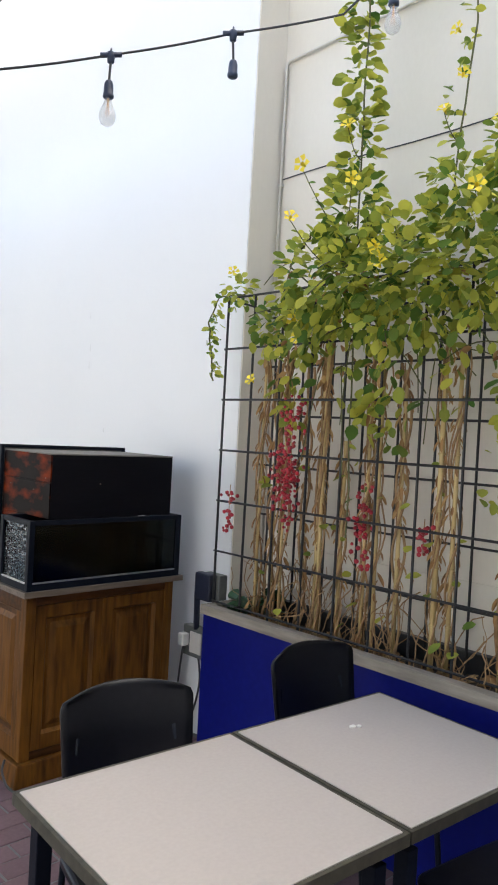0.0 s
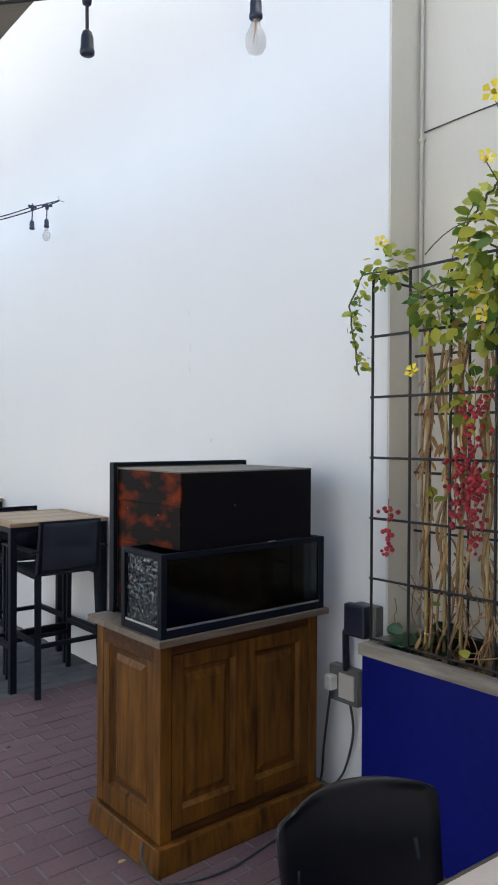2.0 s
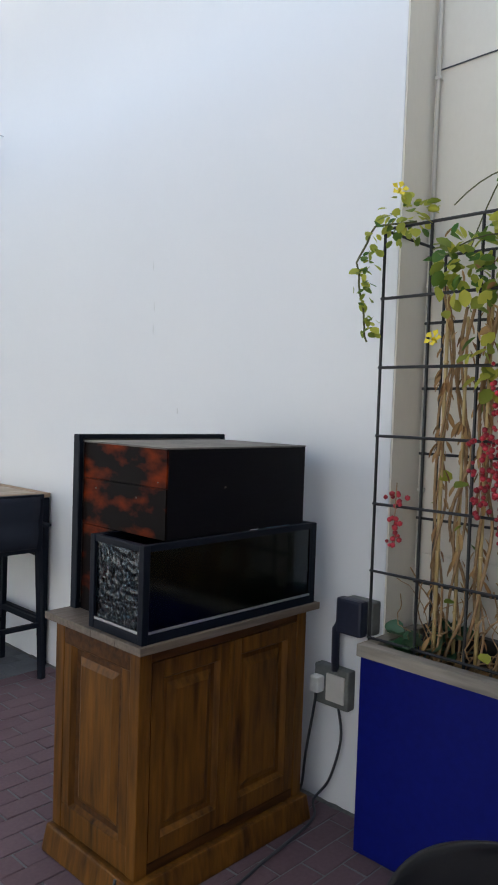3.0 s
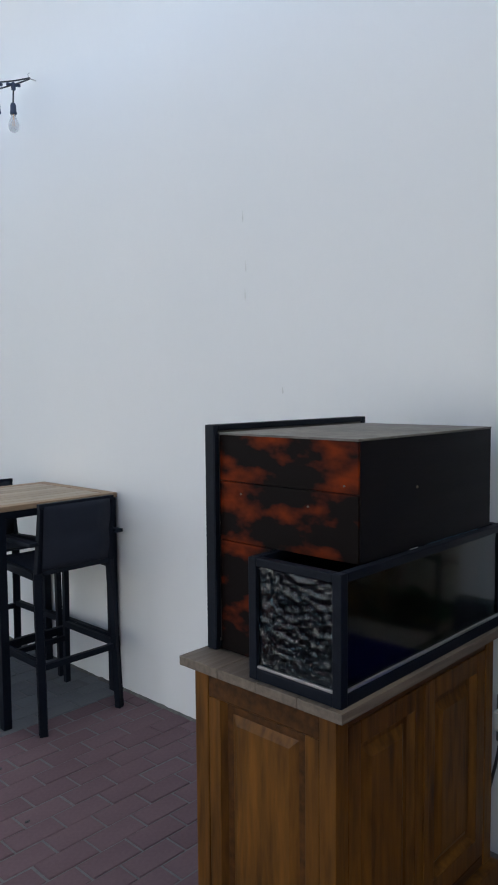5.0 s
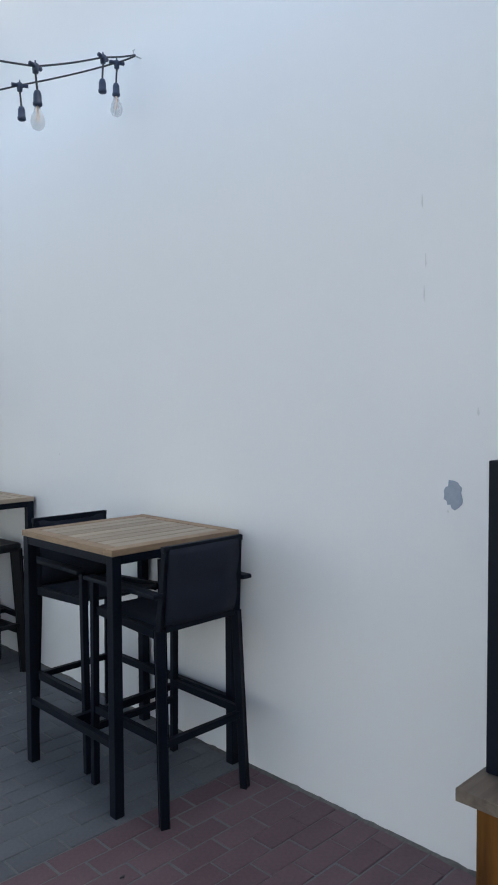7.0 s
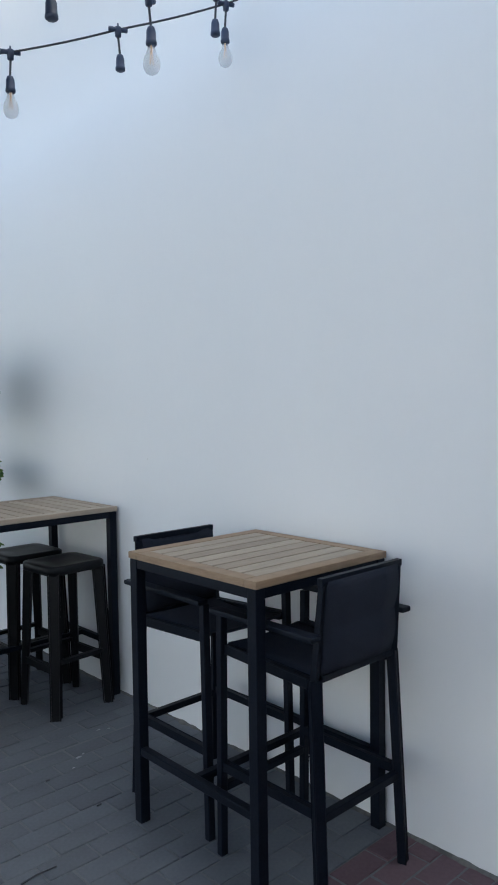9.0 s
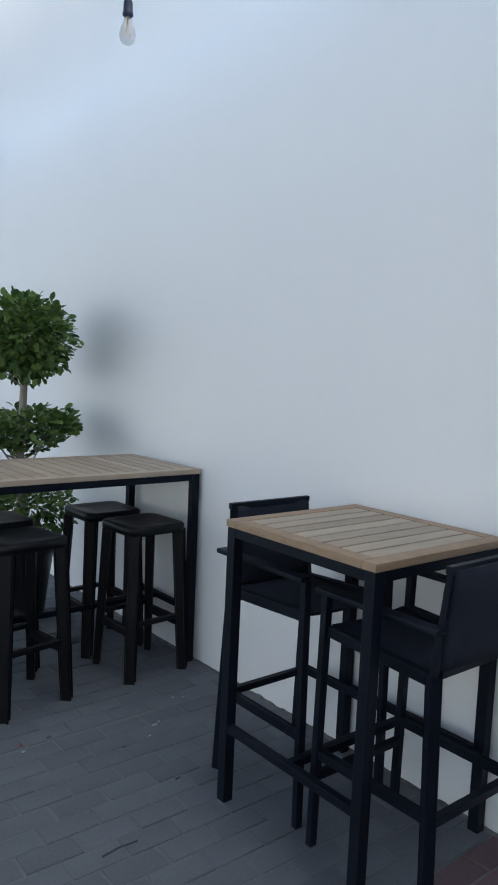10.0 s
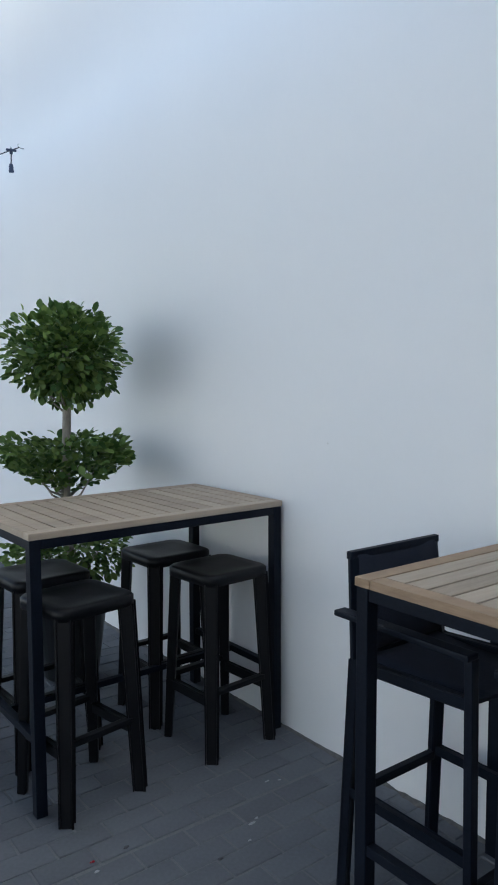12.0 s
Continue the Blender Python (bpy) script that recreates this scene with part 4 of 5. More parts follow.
def dining_table(m):
    t = thing("dining_table", m, "square table with pale grey laminate top and dark edge", "table", "pushed-together tables")
    w = 0.665
    part("tabletop", boxes((-w / 2 + 0.0125, w / 2 - 0.0125, -w / 2 + 0.0125, w / 2 - 0.0125, TOPZ - 0.028, TOPZ), bevel=0.001), M_LAMINATE, t, "pale grey laminate")
    for x0, x1, y0, y1 in ((-w / 2, w / 2, -w / 2, -w / 2 + 0.012), (-w / 2, w / 2, w / 2 - 0.012, w / 2), (-w / 2, -w / 2 + 0.012, -w / 2 + 0.0122, w / 2 - 0.0122), (w / 2 - 0.012, w / 2, -w / 2 + 0.0122, w / 2 - 0.0122)):
        part("edge_band", boxes((x0, x1, y0, y1, TOPZ - 0.032, TOPZ - 0.0015), bevel=0.002), M_EDGEBAND, t, "dark worn edge band")
    part("frame", boxes((-w / 2 + 0.05, w / 2 - 0.05, -w / 2 + 0.05, w / 2 - 0.05, TOPZ - 0.075, TOPZ - 0.0325), bevel=0.003), M_BLACKMETAL, t)
    for sx in (-1, 1):
        for sy in (-1, 1):
            x, y = sx * (w / 2 - 0.055), sy * (w / 2 - 0.055)
            part("leg", boxes((x - 0.02, x + 0.02, y - 0.02, y + 0.02, 0.0, TOPZ - 0.0755), bevel=0.003), M_BLACKMETAL, t)
    return t


YAW = -4.0
c0 = Vector((1.455, 1.80, 0))
for k in (-0.335, 0.335):
    off = pose(0, 0, 0, 0, 0, YAW) @ Vector((k, -0.335, 0))
    dining_table(pose(c0.x + off.x, c0.y + off.y, 0, 0, 0, YAW))


def dining_chair(m):
    """Faces -y; its back stands at y = 0."""
    c = thing("dining_chair", m, "black chair with a curved lacquered backrest and steel legs", "chair", "chairs round the tables")
    w, zb, zt = 0.41, 0.53, 0.862
    bm = bmesh.new()
    n, mrows = 16, 20
    front, back = [], []
    for side, store in ((0, front), (1, back)):
        for j in range(mrows + 1):
            v = j / mrows
            row = []
            for i in range(n + 1):
                u = -1 + 2 * i / n
                shrink = 1.0
                edge = min(v, 1 - v) * (zt - zb)
                if edge < 0.045:
                    shrink = 1 - (0.045 - math.sqrt(max(0, 0.045 ** 2 - (0.045 - edge) ** 2))) / (w / 2)
                x = u * w / 2 * shrink * (0.93 + 0.07 * v)
                crown = 0.012 * (1 - u * u) * v
                y = 0.055 * (1 - u * u) + 0.05 * v + (0.011 if side else 0)
                row.append(bm.verts.new((x, y, zb + (zt - zb) * v + crown - 0.02 * v)))
            store.append(row)
    for j in range(mrows):
        for i in range(n):
            bm.faces.new((front[j][i], front[j][i + 1], front[j + 1][i + 1], front[j + 1][i]))
            bm.faces.new((back[j][i + 1], back[j][i], back[j + 1][i], back[j + 1][i + 1]))
    loop = [(j, 0) for j in range(mrows)] + [(mrows, i) for i in range(n)] + [(j, n) for j in range(mrows, 0, -1)] + [(0, i) for i in range(n, 0, -1)]
    for a, b in zip(loop, loop[1:] + loop[:1]):
        bm.faces.new((front[b[0]][b[1]], front[a[0]][a[1]], back[a[0]][a[1]], back[b[0]][b[1]]))
    bmesh.ops.recalc_face_normals(bm, faces=bm.faces)
    part("backrest", bm, M_SHELL, c, "curved glossy black backrest", smooth=True)
    bm = bmesh.new()
    rounded_slab(bm, 0.42, 0.41, 0.43, 0.452, 0.06, 0.008)
    bmesh.ops.transform(bm, matrix=Matrix.Translation((0, -0.20, 0)), verts=bm.verts)
    part("seat", bm, M_SHELL, c)
    for sx in (-1, 1):
        bm = bmesh.new()
        tube(bm, [(sx * 0.19, 0.06, 0.0), (sx * 0.185, 0.03, 0.25), (sx * 0.18, 0.015, 0.44), (sx * 0.165, 0.04, 0.60), (sx * 0.15, 0.062, 0.72)], 0.010, 8)
        part("back_leg", bm, M_BLACKMETAL, c, smooth=True)
        bm = bmesh.new()
        tube(bm, [(sx * 0.19, -0.42, 0.0), (sx * 0.185, -0.37, 0.429)], 0.010, 8)
        part("front_leg", bm, M_BLACKMETAL, c, smooth=True)
        bm = bmesh.new()
        tube(bm, [(sx * 0.185, 0.012, 0.42), (sx * 0.185, -0.37, 0.42)], 0.008, 8)
        part("side_rail", bm, M_BLACKMETAL, c, smooth=True)
    return c


chair = dining_chair(pose(1.195, 1.925, 0, 0, 0, -14))
copy_thing(chair, pose(1.985, 1.90, 0, 0, 0, -4))
copy_thing(chair, pose(1.80, 0.86, 0, 0, 0, 172))
bm = bmesh.new()
for x, y, l in ((1.78, 1.60, 0.02), (1.80, 1.59, 0.012)):
    box(bm, x - l / 2, x + l / 2, y - 0.006, y + 0.006, TOPZ, TOPZ + 0.006, bevel=0.002)
tagged(new("crumbs", mesh_of("crumbs", bm, M_WHITEPLASTIC)), "small white crumbs of paper on the grey tabletop", "crumbs", kind="stuff")


# ---- bar tables ----
def bar_table(m, w, d, label, slat_along_x, side_rails, seed):
    """Top's near corner at the origin, w along x and d along y."""
    t = thing("bar_table", m, label, "bar table", "teak bar tables")
    z = 1.06
    b = 0.055
    ed = ((0, w, 0, b), (0, w, d - b, d), (0, b, b + 0.002, d - b - 0.002), (w - b, w, b + 0.002, d - b - 0.002))
    for x0, x1, y0, y1 in ed:
        part("border_board", boxes((x0, x1, y0, y1, z - 0.026, z), bevel=0.003), M_TEAKEDGE if seed else M_TEAK, t, "weathered teak border board")
    if slat_along_x:
        n = 8
        step = (d - 2 * b) / n
        for i in range(n):
            part("slat", boxes((b + 0.003, w - b - 0.003, b + i * step + 0.0045, b + (i + 1) * step - 0.0045, z - 0.024, z - 0.001), bevel=0.0025), M_TEAK, t)
    else:
        n = round((w - 2 * b) / 0.072)
        step = (w - 2 * b) / n
        for i in range(n):
            part("slat", boxes((b + i * step + 0.004, b + (i + 1) * step - 0.004, b + 0.003, d - b - 0.003, z - 0.024, z - 0.001), bevel=0.0025), M_TEAK, t)
    q = 0.042
    for x in (0.004, w - q - 0.004):
        for y in (0.004, d - q - 0.004):
            part("leg", boxes((x, x + q, y, y + q, 0, z - 0.0275), bevel=0.003), M_BLACKMETAL, t, "black powder-coated leg")
    for y in (0.006, d - 0.034):
        part("apron", boxes((q + 0.005, w - q - 0.005, y, y + 0.028, z - 0.062, z - 0.0275), bevel=0.003), M_BLACKMETAL, t)
    for x in (0.006, w - 0.034):
        part("apron", boxes((x, x + 0.028, q + 0.005, d - q - 0.005, z - 0.062, z - 0.0275), bevel=0.003), M_BLACKMETAL, t)
    for i in range(1, 3):
        part("bearer", boxes((w * i / 3 - 0.015, w * i / 3 + 0.015, 0.036, d - 0.036, z - 0.05, z - 0.0275), bevel=0.002), M_BLACKMETAL, t)
    for x in (0.008, w - 0.038):
        part("foot_rail", boxes((x, x + 0.03, q + 0.005, d - q - 0.005, 0.27, 0.30), bevel=0.003), M_BLACKMETAL, t)
    if side_rails:
        part("cross_rail", boxes((0.039, w - 0.039, d / 2 - 0.015, d / 2 + 0.015, 0.272, 0.298), bevel=0.003), M_BLACKMETAL, t)
    return t


bar_table(pose(1.80, 5.355, 0), 0.675, 0.71, "square black metal bar table with weathered teak slat top", True, True, 1)
bar_table(pose(1.293, 7.165, 0, 0, 0, 0.6), 1.175, 0.71, "long black metal bar table with weathered teak slat top", False, True, 0)


def bar_chair(m):
    """Faces +y; back legs at y = 0."""
    c = thing("bar_chair", m, "black metal bar armchair with charcoal sling seat and back", "bar chair", "bar chairs at the square table")
    w = 0.44
    for sx in (-1, 1):
        bm = bmesh.new()
        bar(bm, (sx * (w / 2 - 0.005), -0.005, 0), (sx * (w / 2 - 0.018), 0.03, 0.75), 0.032, 0.026, 0.036, 0.026)
        part("back_leg", bm, M_BLACKMETAL, c)
        bm = bmesh.new()
        bar(bm, (sx * (w / 2 - 0.020), 0.031, 0.7505), (sx * (w / 2 - 0.030), 0.004, 1.060), 0.034, 0.022, 0.03, 0.018)
        part("back_post", bm, M_BLACKMETAL, c)
        bm = bmesh.new()
        bar(bm, (sx * (w / 2 - 0.005), 0.47, 0), (sx * (w / 2 - 0.005), 0.455, 0.885), 0.030, 0.026, 0.03, 0.026)
        part("front_leg", bm, M_BLACKMETAL, c)
        part("armrest", boxes((sx * (w / 2 + 0.014) - 0.024, sx * (w / 2 + 0.014) + 0.024, -0.01, 0.475, 0.886, 0.905), bevel=0.006), M_BLACKMETAL, c)
        bm = bmesh.new()
        bar(bm, (sx * (w / 2 - 0.012), 0.025, 0.33), (sx * (w / 2 - 0.010), 0.452, 0.33), 0.026, 0.026)
        part("side_stretcher", bm, M_BLACKMETAL, c)
        bm = bmesh.new()
        bar(bm, (sx * (w / 2 - 0.022), 0.04, 0.735), (sx * (w / 2 - 0.020), 0.445, 0.755), 0.028, 0.03)
        part("seat_rail", bm, M_BLACKMETAL, c)
    part("back_stretcher", boxes((-w / 2 + 0.028, w / 2 - 0.028, -0.002, 0.024, 0.30, 0.328), bevel=0.003), M_BLACKMETAL, c)
    part("front_stretcher", boxes((-w / 2 + 0.02, w / 2 - 0.02, 0.452, 0.478, 0.235, 0.262), bevel=0.003), M_BLACKMETAL, c)
    bm = bmesh.new()
    n = 10
    top, bot = [], []
    for i in range(n + 1):
        v = i / n
        zz = 0.757 + 0.012 * v - 0.020 * math.sin(math.pi * v)
        for store, dz in ((top, 0.0), (bot, -0.012)):
            store.append([bm.verts.new((x * (w / 2 - 0.037), 0.03 + 0.43 * v, zz + dz - 0.008 * (1 - x * x))) for x in (-1, -0.5, 0, 0.5, 1)])
    for i in range(n):
        for j in range(4):
            bm.faces.new((top[i][j], top[i][j + 1], top[i + 1][j + 1], top[i + 1][j]))
            bm.faces.new((bot[i][j + 1], bot[i][j], bot[i + 1][j], bot[i + 1][j + 1]))
        bm.faces.new((bot[i][0], top[i][0], top[i + 1][0], bot[i + 1][0]))
        bm.faces.new((top[i][4], bot[i][4], bot[i + 1][4], top[i + 1][4]))
    for e in (0, n):
        for j in range(4):
            bm.faces.new((top[e][j + 1], top[e][j], bot[e][j], bot[e][j + 1]))
    part("seat", bm, M_SLING, c, "charcoal padded sling seat", smooth=True)
    bm = bmesh.new()
    fr_, bk = [], []
    n = 12
    for i in range(n + 1):
        v = i / n
        for store, dy in ((fr_, 0.014), (bk, -0.012)):
            puff = 0.011 * math.sin(math.pi * (v * 2 % 1)) * (-1 if dy < 0 else 1)
            store.append([bm.verts.new((x * (w / 2 - 0.040), 0.030 - 0.028 * v + dy + puff + 0.012 * (x * x - 1), 0.765 + 0.30 * v)) for x in (-1, -0.5, 0, 0.5, 1)])
    for i in range(n):
        for j in range(4):
            bm.faces.new((fr_[i][j + 1], fr_[i][j], fr_[i + 1][j], fr_[i + 1][j + 1]))
            bm.faces.new((bk[i][j], bk[i][j + 1], bk[i + 1][j + 1], bk[i + 1][j]))
        bm.faces.new((fr_[i][0], bk[i][0], bk[i + 1][0], fr_[i + 1][0]))
        bm.faces.new((bk[i][4], fr_[i][4], fr_[i + 1][4], bk[i + 1][4]))
    for e in (0, n):
        for j in range(4):
            bm.faces.new((fr_[e][j], fr_[e][j + 1], bk[e][j + 1], bk[e][j]))
    bmesh.ops.recalc_face_normals(bm, faces=bm.faces)
    part("backrest", bm, M_SLING, c, "charcoal padded sling backrest", smooth=True)
    bm = bmesh.new()
    bar(bm, (-w / 2 + 0.013, 0.002, 1.066), (w / 2 - 0.013, 0.002, 1.066), 0.022, 0.024)
    part("top_rail", bm, M_BLACKMETAL, c)
    bm = bmesh.new()
    bar(bm, (-w / 2 + 0.037, 0.024, 0.752), (w / 2 - 0.037, 0.024, 0.752), 0.02, 0.022)
    part("lower_rail", bm, M_BLACKMETAL, c)
    return c


bc = bar_chair(pose(2.122, 5.19, 0))
copy_thing(bc, pose(2.148, 6.23, 0, 0, 0, 180))


def bar_stool(m):
    s = thing("bar_stool", m, "backless black plastic bar stool with splayed legs", "bar stool", "stools at the long bar table")
    bm = bmesh.new()
    rounded_slab(bm, 0.345, 0.325, 0.745, 0.79, 0.055, 0.012, 0.010)
    part("seat", bm, M_PLASTIC, s, "smooth dished black seat", smooth=True)
    for sx in (-1, 1):
        for sy in (-1, 1):
            bm = bmesh.new()
            bar(bm, (sx * 0.165, sy * 0.158, 0), (sx * 0.137, sy * 0.128, 0.7445), 0.040, 0.036, 0.05, 0.046, bevel=0.008)
            part("leg", bm, M_PLASTIC, s)
    for sy in (-1, 1):
        bm = bmesh.new()
        bar(bm, (-0.133, sy * 0.146, 0.29), (0.133, sy * 0.146, 0.29), 0.034, 0.022, bevel=0.005)
        part("stretcher", bm, M_PLASTIC, s)
        bm = bmesh.new()
        bar(bm, (sy * 0.153, -0.126, 0.25), (sy * 0.153, 0.126, 0.25), 0.022, 0.034, bevel=0.005)
        part("stretcher", bm, M_PLASTIC, s)
    return s


st = bar_stool(pose(1.508, 7.25, 0, 0, 0, 9))
copy_thing(st, pose(2.187, 7.285, 0, 0, 0, 4))
copy_thing(st, pose(2.165, 7.70, 0, 0, 0, 2))
copy_thing(st, pose(1.53, 7.68, 0, 0, 0, 3))


# ---- clipped ficus in a pot ----
def ficus(x, y):
    rg = random.Random(21)
    f = thing("potted_ficus", pose(x, y, 0), "tiered clipped ficus tree in a black round pot", "potted tree")
    bm = bmesh.new()
    lathe(bm, [(0.13, 0.0), (0.145, 0.01), (0.20, 0.42), (0.215, 0.425), (0.215, 0.46), (0.195, 0.46), (0.18, 0.40)], 32)
    part("pot", bm, M_POT, f, "glossy black round pot", smooth=True)
    bm = bmesh.new()
    lathe(bm, [(0.182, 0.385), (0.183, 0.40), (0.05, 0.415)], 24)
    part("soil", bm, M_SOIL, f)
    bm = bmesh.new()
    pts = [(0.012 * math.sin(z * 5), 0.008 * math.cos(z * 4), z) for z in [0.39 + 0.07 * i for i in range(21)]]
    tube(bm, pts, 0.028, 10, 0.02)
    part("trunk", bm, M_BARK, f, "pale grey slender trunk", smooth=True)
    for i in range(26):
        a, z = rg.uniform(0, 6.28), rg.choice((0.5, 0.95, 1.45)) + rg.uniform(-0.03, 0.05)
        l = rg.uniform(0.12, 0.2)
        up = rg.uniform(0.7, 1.0)
        bm = bmesh.new()
        tube(bm, [(0, 0, z), (l * 0.5 * math.cos(a), l * 0.5 * math.sin(a), z + 0.06 * up), (l * math.cos(a), l * math.sin(a), z + 0.22 * up)], 0.008, 6, 0.003)
        part("limb", bm, M_BARK, f, smooth=True)
    seats_ = blob_seats(rg, (0.01, 0, 1.735), (0.305, 0.305, 0.265), 2900, 0.046, 0.15, 0.0)
    part("top_crown", leaf_mesh("top_crown", seats_, M_FICUS, rg, 1.0), None, f, "round clipped ball of glossy leaves")
    seats_ = []
    while len(seats_) < 1500:
        a, r = rg.uniform(0, 6.28), rg.random() ** 0.6 * 0.325
        low_ = 1.0 + 0.20 * (r / 0.37) ** 1.5
        z = rg.uniform(low_, 1.29 + 0.03 * math.sin(a * 3))
        seats_.append((Vector((r * math.cos(a), r * math.sin(a), z)), Vector((math.cos(a) + rg.gauss(0, 0.4), math.sin(a) + rg.gauss(0, 0.4), rg.gauss(0.35, 0.5))), 0.046 * rg.uniform(0.65, 1.25)))
    part("middle_crown", leaf_mesh("middle_crown", seats_, M_FICUS, rg, 1.0), None, f, "flat-topped bowl of glossy leaves")
    seats_ = blob_seats(rg, (0, 0, 0.68), (0.33, 0.33, 0.17), 1300, 0.046, 0.3, 0.15)
    part("lower_crown", leaf_mesh("lower_crown", seats_, M_FICUS, rg, 1.0), None, f, "lowest tier of glossy leaves")


ficus(1.955, 8.36)


# ---- string lights ----
def catenary(pts, n=8):
    out = []
    for a, b in zip(pts, pts[1:]):
        a, b = Vector(a), Vector(b)
        for i in range(n):
            u = i / n
            out.append(a.lerp(b, u) - Vector((0, 0, 0.012 * math.sin(math.pi * u) * (b - a).length)))
    return out + [Vector(pts[-1])]


def string_light(pts, fixtures, label):
    """pts: the cable's course; fixtures: (place on the cable, has a bulb)."""
    s = thing("string_light", pose(0, 0, 0), label, "string lights", "festoon strings")
    bm = bmesh.new()
    tube(bm, catenary(pts), 0.0042, 6)
    part("cable", bm, M_CABLE, s, "dark rubber cable", smooth=True)
    for i, (p, lit) in enumerate(fixtures):
        p = Vector(p)
        sway = Vector((0.004 * math.sin(i * 2.2), 0.004 * math.cos(i * 1.7), 0))
        bm = bmesh.new()
        lathe(bm, [(0.006, -0.030), (0.012, -0.028), (0.014, -0.005), (0.014, 0.008), (0.004, 0.014), (0.003, 0.024)], 10, p)
        d = (Vector(pts[-1]) - Vector(pts[0])).normalized()
        tube(bm, [p - d * 0.038, p - d * 0.02, p + d * 0.02, p + d * 0.038], 0.0095, 8)
        lamp = part("lampholder", bm, M_SOCKET, s, "navy rubber lampholder", smooth=True)
        bm = bmesh.new()
        tube(bm, [p - Vector((0, 0, 0.028)), p - Vector((0, 0, 0.06)) + sway, p - Vector((0, 0, 0.100)) + sway * 2], 0.0045, 6)
        part("drop_wire", bm, M_CABLE, lamp)
        q = p + sway * 2 - Vector((0, 0, 0.095))
        bm = bmesh.new()
        lathe(bm, [(0.006, 0.0), (0.012, -0.004), (0.0165, -0.018), (0.0175, -0.05), (0.0195, -0.052), (0.0195, -0.062), (0.015, -0.066)], 14, q)
        bmesh.ops.recalc_face_normals(bm, faces=bm.faces)
        part("socket", bm, M_SOCKET, lamp, smooth=True)
        if lit:
            b = q - Vector((0, 0, 0.064))
            bm = bmesh.new()
            prof = [(0.012, 0.0), (0.0135, -0.012), (0.019, -0.028), (0.027, -0.045), (0.0305, -0.062), (0.029, -0.078), (0.022, -0.092), (0.010, -0.0995), (0.002, -0.1005)]
            lathe(bm, prof, 18, b)
            lathe(bm, [(max(0.001, r - 0.0012), z * 0.985 - 0.0004) for r, z in prof][::-1], 18, b)
            o = part("bulb", bm, M_BULB, lamp, "clear unlit glass bulb", smooth=True)
            o.visible_shadow = False
            bm = bmesh.new()
            tube(bm, [b + Vector((0, 0, -0.002)), b + Vector((0, 0, -0.03))], 0.004, 6)
            for k in range(4):
                a = k * math.pi / 2
                tube(bm, [b + Vector((0.003 * math.cos(a), 0.003 * math.sin(a), -0.03)), b + Vector((0.009 * math.cos(a), 0.009 * math.sin(a), -0.066))], 0.0009, 4)
            part("filament", bm, M_FILAMENT, lamp, "amber filament")
    return s


def wall_hook(y, z):
    h = thing("wall_hook", pose(WALL, y, z), "small zinc screw hook in the white wall", "hook")
    bm = bmesh.new()
    tube(bm, [(0.0, 0, 0), (-0.03, 0, 0), (-0.045, 0, 0.008), (-0.05, 0, 0.022), (-0.04, 0, 0.03)], 0.0035, 6)
    part("screw_hook", bm, M_STEEL, h)


# string across the vine end
P = [(2.68, 1.35, 3.75), (2.08, 1.816, 3.312), (1.95, 1.945, 3.112), (1.725, 2.275, 3.07), (1.37, 2.525, 2.935), (0.945, 2.715, 2.775), (0.51, 2.945, 2.67), (0.06, 3.2, 2.61), (-0.40, 3.48, 2.60), (POST_X + 0.03, 4.0, 2.85)]
string_light(P, [(P[1], True), (P[3], False), (P[4], True), (P[5], False), (P[6], True), (P[7], False), (P[8], True)], "dark festoon cable with alternating empty sockets and clear bulbs")
string_light([(2.68, 1.95, 3.60), (2.25, 1.66, 3.43), (1.75, 0.95, 3.46), (1.36, 1.03, 3.43)], [((2.25, 1.66, 3.43), False), ((2.27, 1.62, 3.45), False)], "dark festoon cable with empty sockets above the vine")
wall_hook(6.05, 3.35)
A = [(2.447, 6.05, 3.355), (2.20, 5.963, 3.235), (1.782, 5.835, 3.02), (1.34, 5.70, 2.90), (0.9, 5.56, 2.85), (0.4, 5.35, 2.86), (POST_X + 0.03, 4.03, 3.0)]
string_light(A, [(A[1], False), (A[2], True), (A[3], False), (A[4], True), (A[5], False)], "dark festoon cable running out from the wall hook")
B = [(2.447, 6.052, 3.35), (2.372, 6.10, 3.31), (1.935, 6.26, 3.12), (1.591, 6.50, 3.01), (1.15, 6.75, 2.93), (0.7, 6.95, 2.92), (POST_X + 0.03, 7.0, 3.0)]
string_light(B, [(B[1], True), (B[2], False), (B[3], True), (B[4], False), (B[5], True)], "dark festoon cable running out from the wall hook")
wall_hook(10.25, 3.35)
C = [(2.447, 10.25, 3.355), (2.38, 10.24, 3.32), (1.98, 10.12, 3.11), (1.5, 10.0, 2.93), (POST_X + 0.03, 10.0, 3.1)]
string_light(C, [(C[1], False), (C[2], True), (C[3], False)], "dark festoon cable running out from the far wall hook")


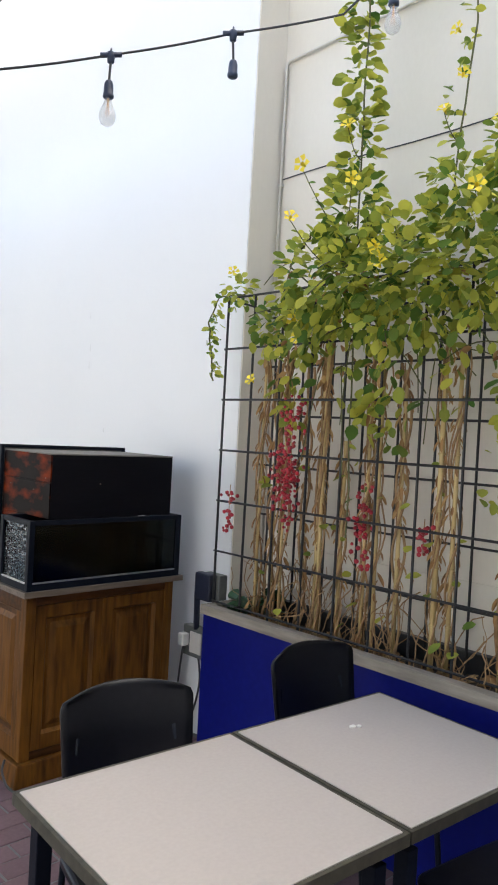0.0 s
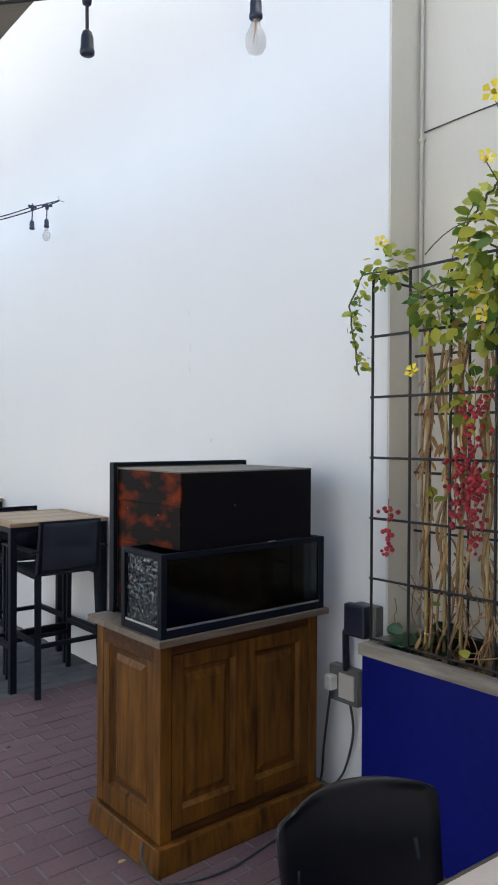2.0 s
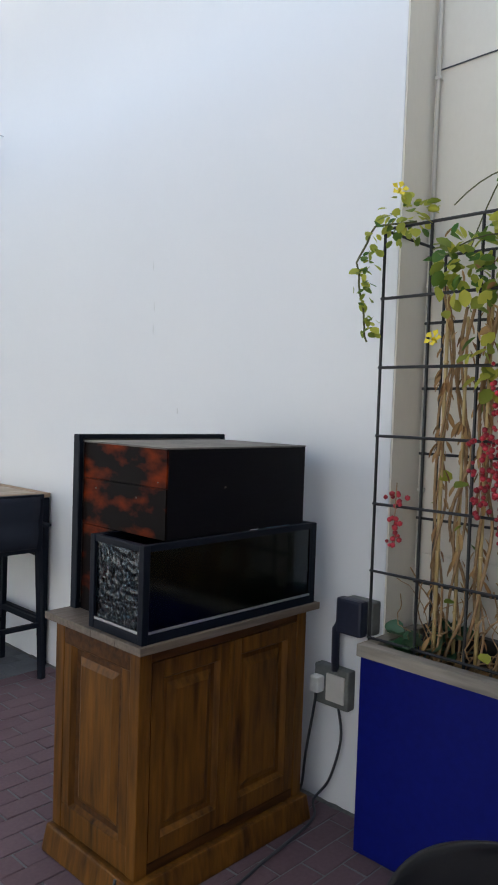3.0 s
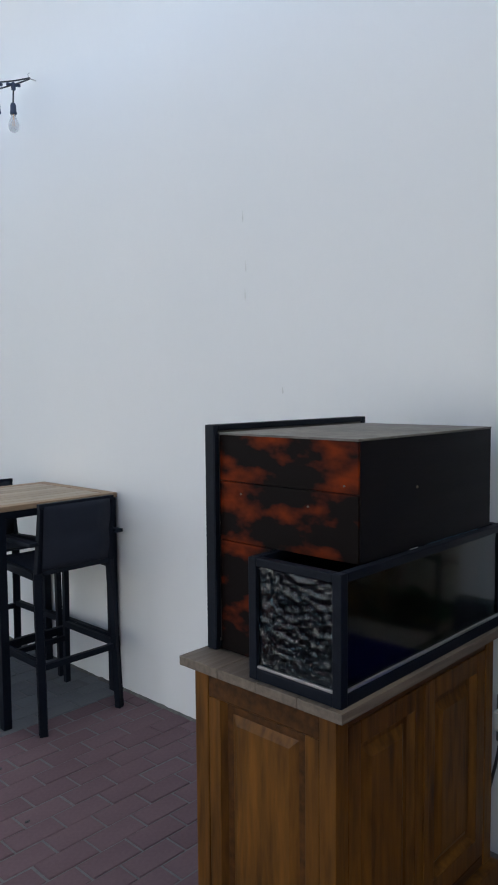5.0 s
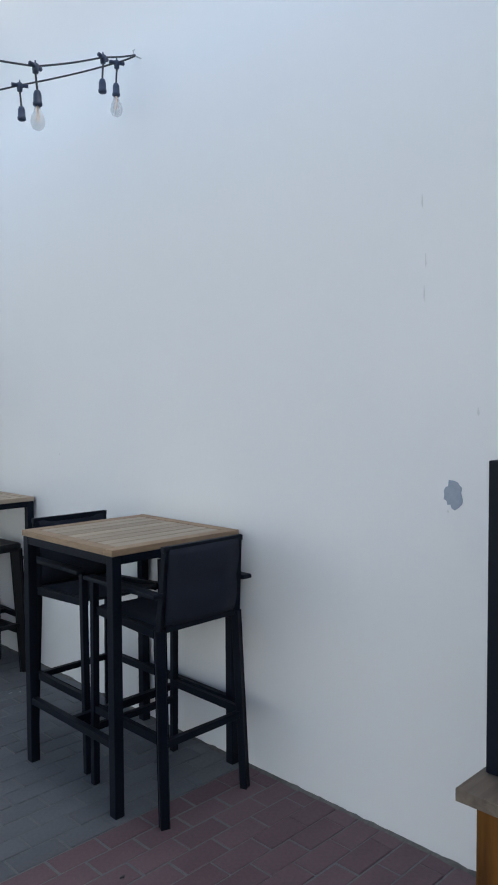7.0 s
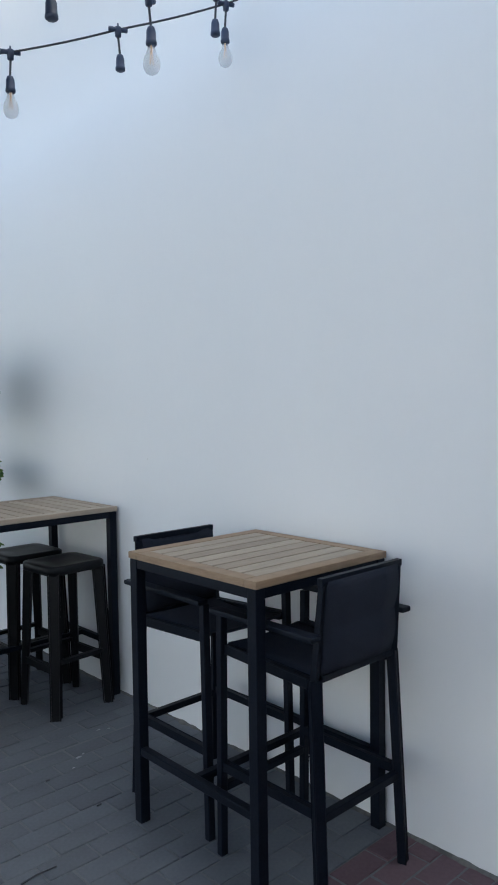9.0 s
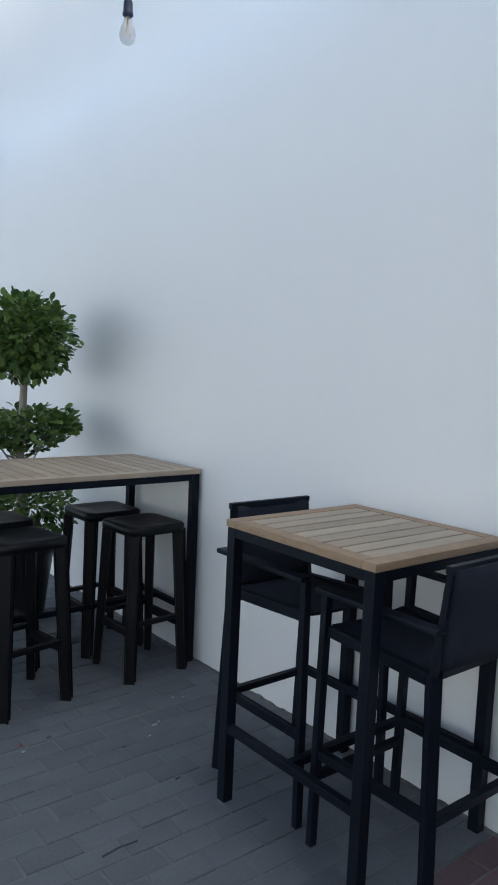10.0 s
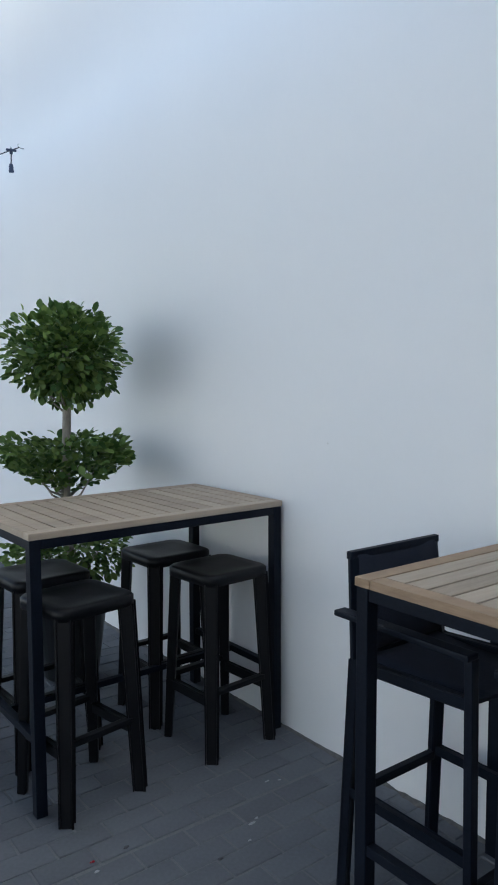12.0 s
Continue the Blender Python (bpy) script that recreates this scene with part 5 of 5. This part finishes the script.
# ---- paving ----
def paver_data(w, d, seed):
    """A chamfered block with its top at z = 0, uneven by a hair."""
    r = random.Random(seed)
    c = 0.0028
    j = [r.uniform(-0.0012, 0.0012) for _ in range(4)]
    v = [(-w / 2, -d / 2, -0.03), (w / 2, -d / 2, -0.03), (w / 2, d / 2, -0.03), (-w / 2, d / 2, -0.03),
         (-w / 2, -d / 2, -c), (w / 2, -d / 2, -c), (w / 2, d / 2, -c), (-w / 2, d / 2, -c),
         (-w / 2 + c, -d / 2 + c, j[0]), (w / 2 - c, -d / 2 + c, j[1]), (w / 2 - c, d / 2 - c, j[2]), (-w / 2 + c, d / 2 - c, j[3])]
    f = []
    for a, b in ((0, 4), (4, 8)):
        for k in range(4):
            f.append((a + k, a + (k + 1) % 4, b + (k + 1) % 4, b + k))
    return v, f + [(8, 9, 10, 11)]


RED_END = 5.28
L, W, GAP, SEAM = 0.205, 0.105, 0.009, 0.005
pave_red = thing("paving_red", pose(0, 0, 0), "worn red-purple concrete block paving", "paving", kind="structure")
pave_grey = thing("paving_grey", pose(0, 0, 0), "worn grey concrete block paving", "paving", kind="structure")
shared = {}
for key, mt in (("red", M_RED), ("grey", M_GREY)):
    shared[key] = [raw_mesh("brick", *paver_data(L - GAP, W - SEAM, s_), mt) for s_ in range(5)]
rest = {"red": ([], []), "grey": ([], [])}
for o in list(scene.objects):
    if o.name.split(".")[0] in ("foliage", "tuft", "brown_leaves", "withered_leaves", "leaves", "shoot_leaves", "top_crown", "middle_crown", "lower_crown"):
        o["kind"] = "stuff"
rg = random.Random(3)
row, y = 0, -1.5
while y < 13.0:
    yc = y + W / 2
    key = "red" if yc < RED_END else "grey"
    x = -1.8 + (L / 2 if row % 2 else 0) + rg.uniform(-0.008, 0.008)
    while x < WALL - 0.02:
        xc = x + L / 2
        w_ = L - GAP
        if xc + w_ / 2 > WALL - 0.004:
            w_ = WALL - 0.004 - x
            xc = x + w_ / 2
        if w_ > 0.02:
            dz, tilt = rg.uniform(-0.0022, 0.0018), rg.uniform(-0.5, 0.5)
            near = 4.05 <= yc <= 7.45 and 0.95 < xc < WALL - 0.12
            if near and w_ > L - GAP - 0.001:
                o = new("brick", rg.choice(shared[key]))
                o.parent = pave_red if key == "red" else pave_grey
                o.location = (xc, yc, dz)
                o.rotation_euler = (0, 0, radians(tilt + (180 if rg.random() < 0.5 else 0)))
            else:
                v, f = paver_data(w_, W - SEAM, rg.randint(0, 99))
                base = len(rest[key][0])
                rest[key][0].extend((a + xc, b + yc, c_ + dz) for a, b, c_ in v)
                rest[key][1].extend(tuple(base + i for i in q) for q in f)
        x += L
    # a wider joint crosses the grey paving
    y += W + (0.012 if abs(y + W - 6.8) < W / 2 else 0)
    row += 1
for key, par in (("red", pave_red), ("grey", pave_grey)):
    o = part("outer_blocks", raw_mesh("outer_blocks", rest[key][0], rest[key][1], M_RED if key == "red" else M_GREY), None, par)
    o["kind"] = "stuff"

# a dry twig lies on the grey paving
bm = bmesh.new()
tube(bm, [(1.30, 6.00, 0.006), (1.36, 6.008, 0.008), (1.435, 6.006, 0.006)], 0.004, 6, 0.0025)
tagged(new("twig", mesh_of("twig", bm, M_CABLE, True)), "short dark dry twig lying on the grey paving", "twig")


# scraps on the paving: paint dabs, a fallen petal, dry leaf crumbs
M_DAB = material("dried_white_paint", (0.24, 0.25, 0.26), (0.34, 0.35, 0.36), 0.8, grain=60, stain=12, bump=0.1)


def scrap(name, x, y, size, mat, label, category, seed, high=0.003):
    r_ = random.Random(seed)
    ring_ = []
    for i in range(9):
        a = 2 * math.pi * i / 9
        d_ = size * r_.uniform(0.45, 1.0)
        ring_.append((x + d_ * 1.6 * math.cos(a), y + d_ * 0.7 * math.sin(a)))
    v = [(a, b, 0.0005) for a, b in ring_] + [(x + (a - x) * 0.8, y + (b - y) * 0.8, high) for a, b in ring_]
    f = [(i, (i + 1) % 9, 9 + (i + 1) % 9, 9 + i) for i in range(9)] + [tuple(range(9, 18))]
    tagged(new(name, raw_mesh(name, v, f, mat)), label, category)


for i, (x, y, z) in enumerate(((1.906, 6.674, 0.013), (1.94, 6.69, 0.008), (2.125, 6.861, 0.008), (2.171, 6.838, 0.007), (1.345, 6.775, 0.010), (1.84, 6.60, 0.006))):
    scrap("paint_dab", x, y, z, M_DAB, "small dab of dried white paint on grey paving", "paint dab", i)
for i, (x, y) in enumerate(((1.478, 6.826), (1.058, 6.799), (1.701, 6.579), (1.756, 6.252), (1.50, 4.62), (1.62, 5.05))):
    scrap("leaf_crumb", x, y, 0.009, M_CABLE, "dark curled dry leaf crumb on the paving", "dry leaf", 20 + i, 0.006)
scrap("fallen_petal", 1.354, 6.826, 0.007, M_REDBERRY, "fallen dark red petal on the grey paving", "petal", 40, 0.005)
scrap("leaf_crumb", 1.435, 3.36, 0.014, M_BAMBOO, "pale dry leaf crumb beside the sideboard plinth", "dry leaf", 41, 0.006)

# rough dark mortar fillet where the white wall meets the paving
M_MORTAR = material("dark_mortar", (0.06, 0.06, 0.06), (0.15, 0.147, 0.14), 0.95, grain=50, stain=7, bump=0.5)
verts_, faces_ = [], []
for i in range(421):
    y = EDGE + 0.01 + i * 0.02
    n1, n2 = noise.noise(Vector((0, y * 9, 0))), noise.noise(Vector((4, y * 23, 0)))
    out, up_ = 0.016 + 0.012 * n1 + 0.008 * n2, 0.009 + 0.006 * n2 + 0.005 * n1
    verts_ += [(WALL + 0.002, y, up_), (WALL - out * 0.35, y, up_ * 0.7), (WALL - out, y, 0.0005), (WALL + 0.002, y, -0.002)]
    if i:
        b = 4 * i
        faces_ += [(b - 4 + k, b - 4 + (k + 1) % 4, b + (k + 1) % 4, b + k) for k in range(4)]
tagged(new("trim", raw_mesh("trim", verts_, faces_, M_MORTAR)), "rough dark mortar fillet along the white wall's foot", "trim", kind="structure")
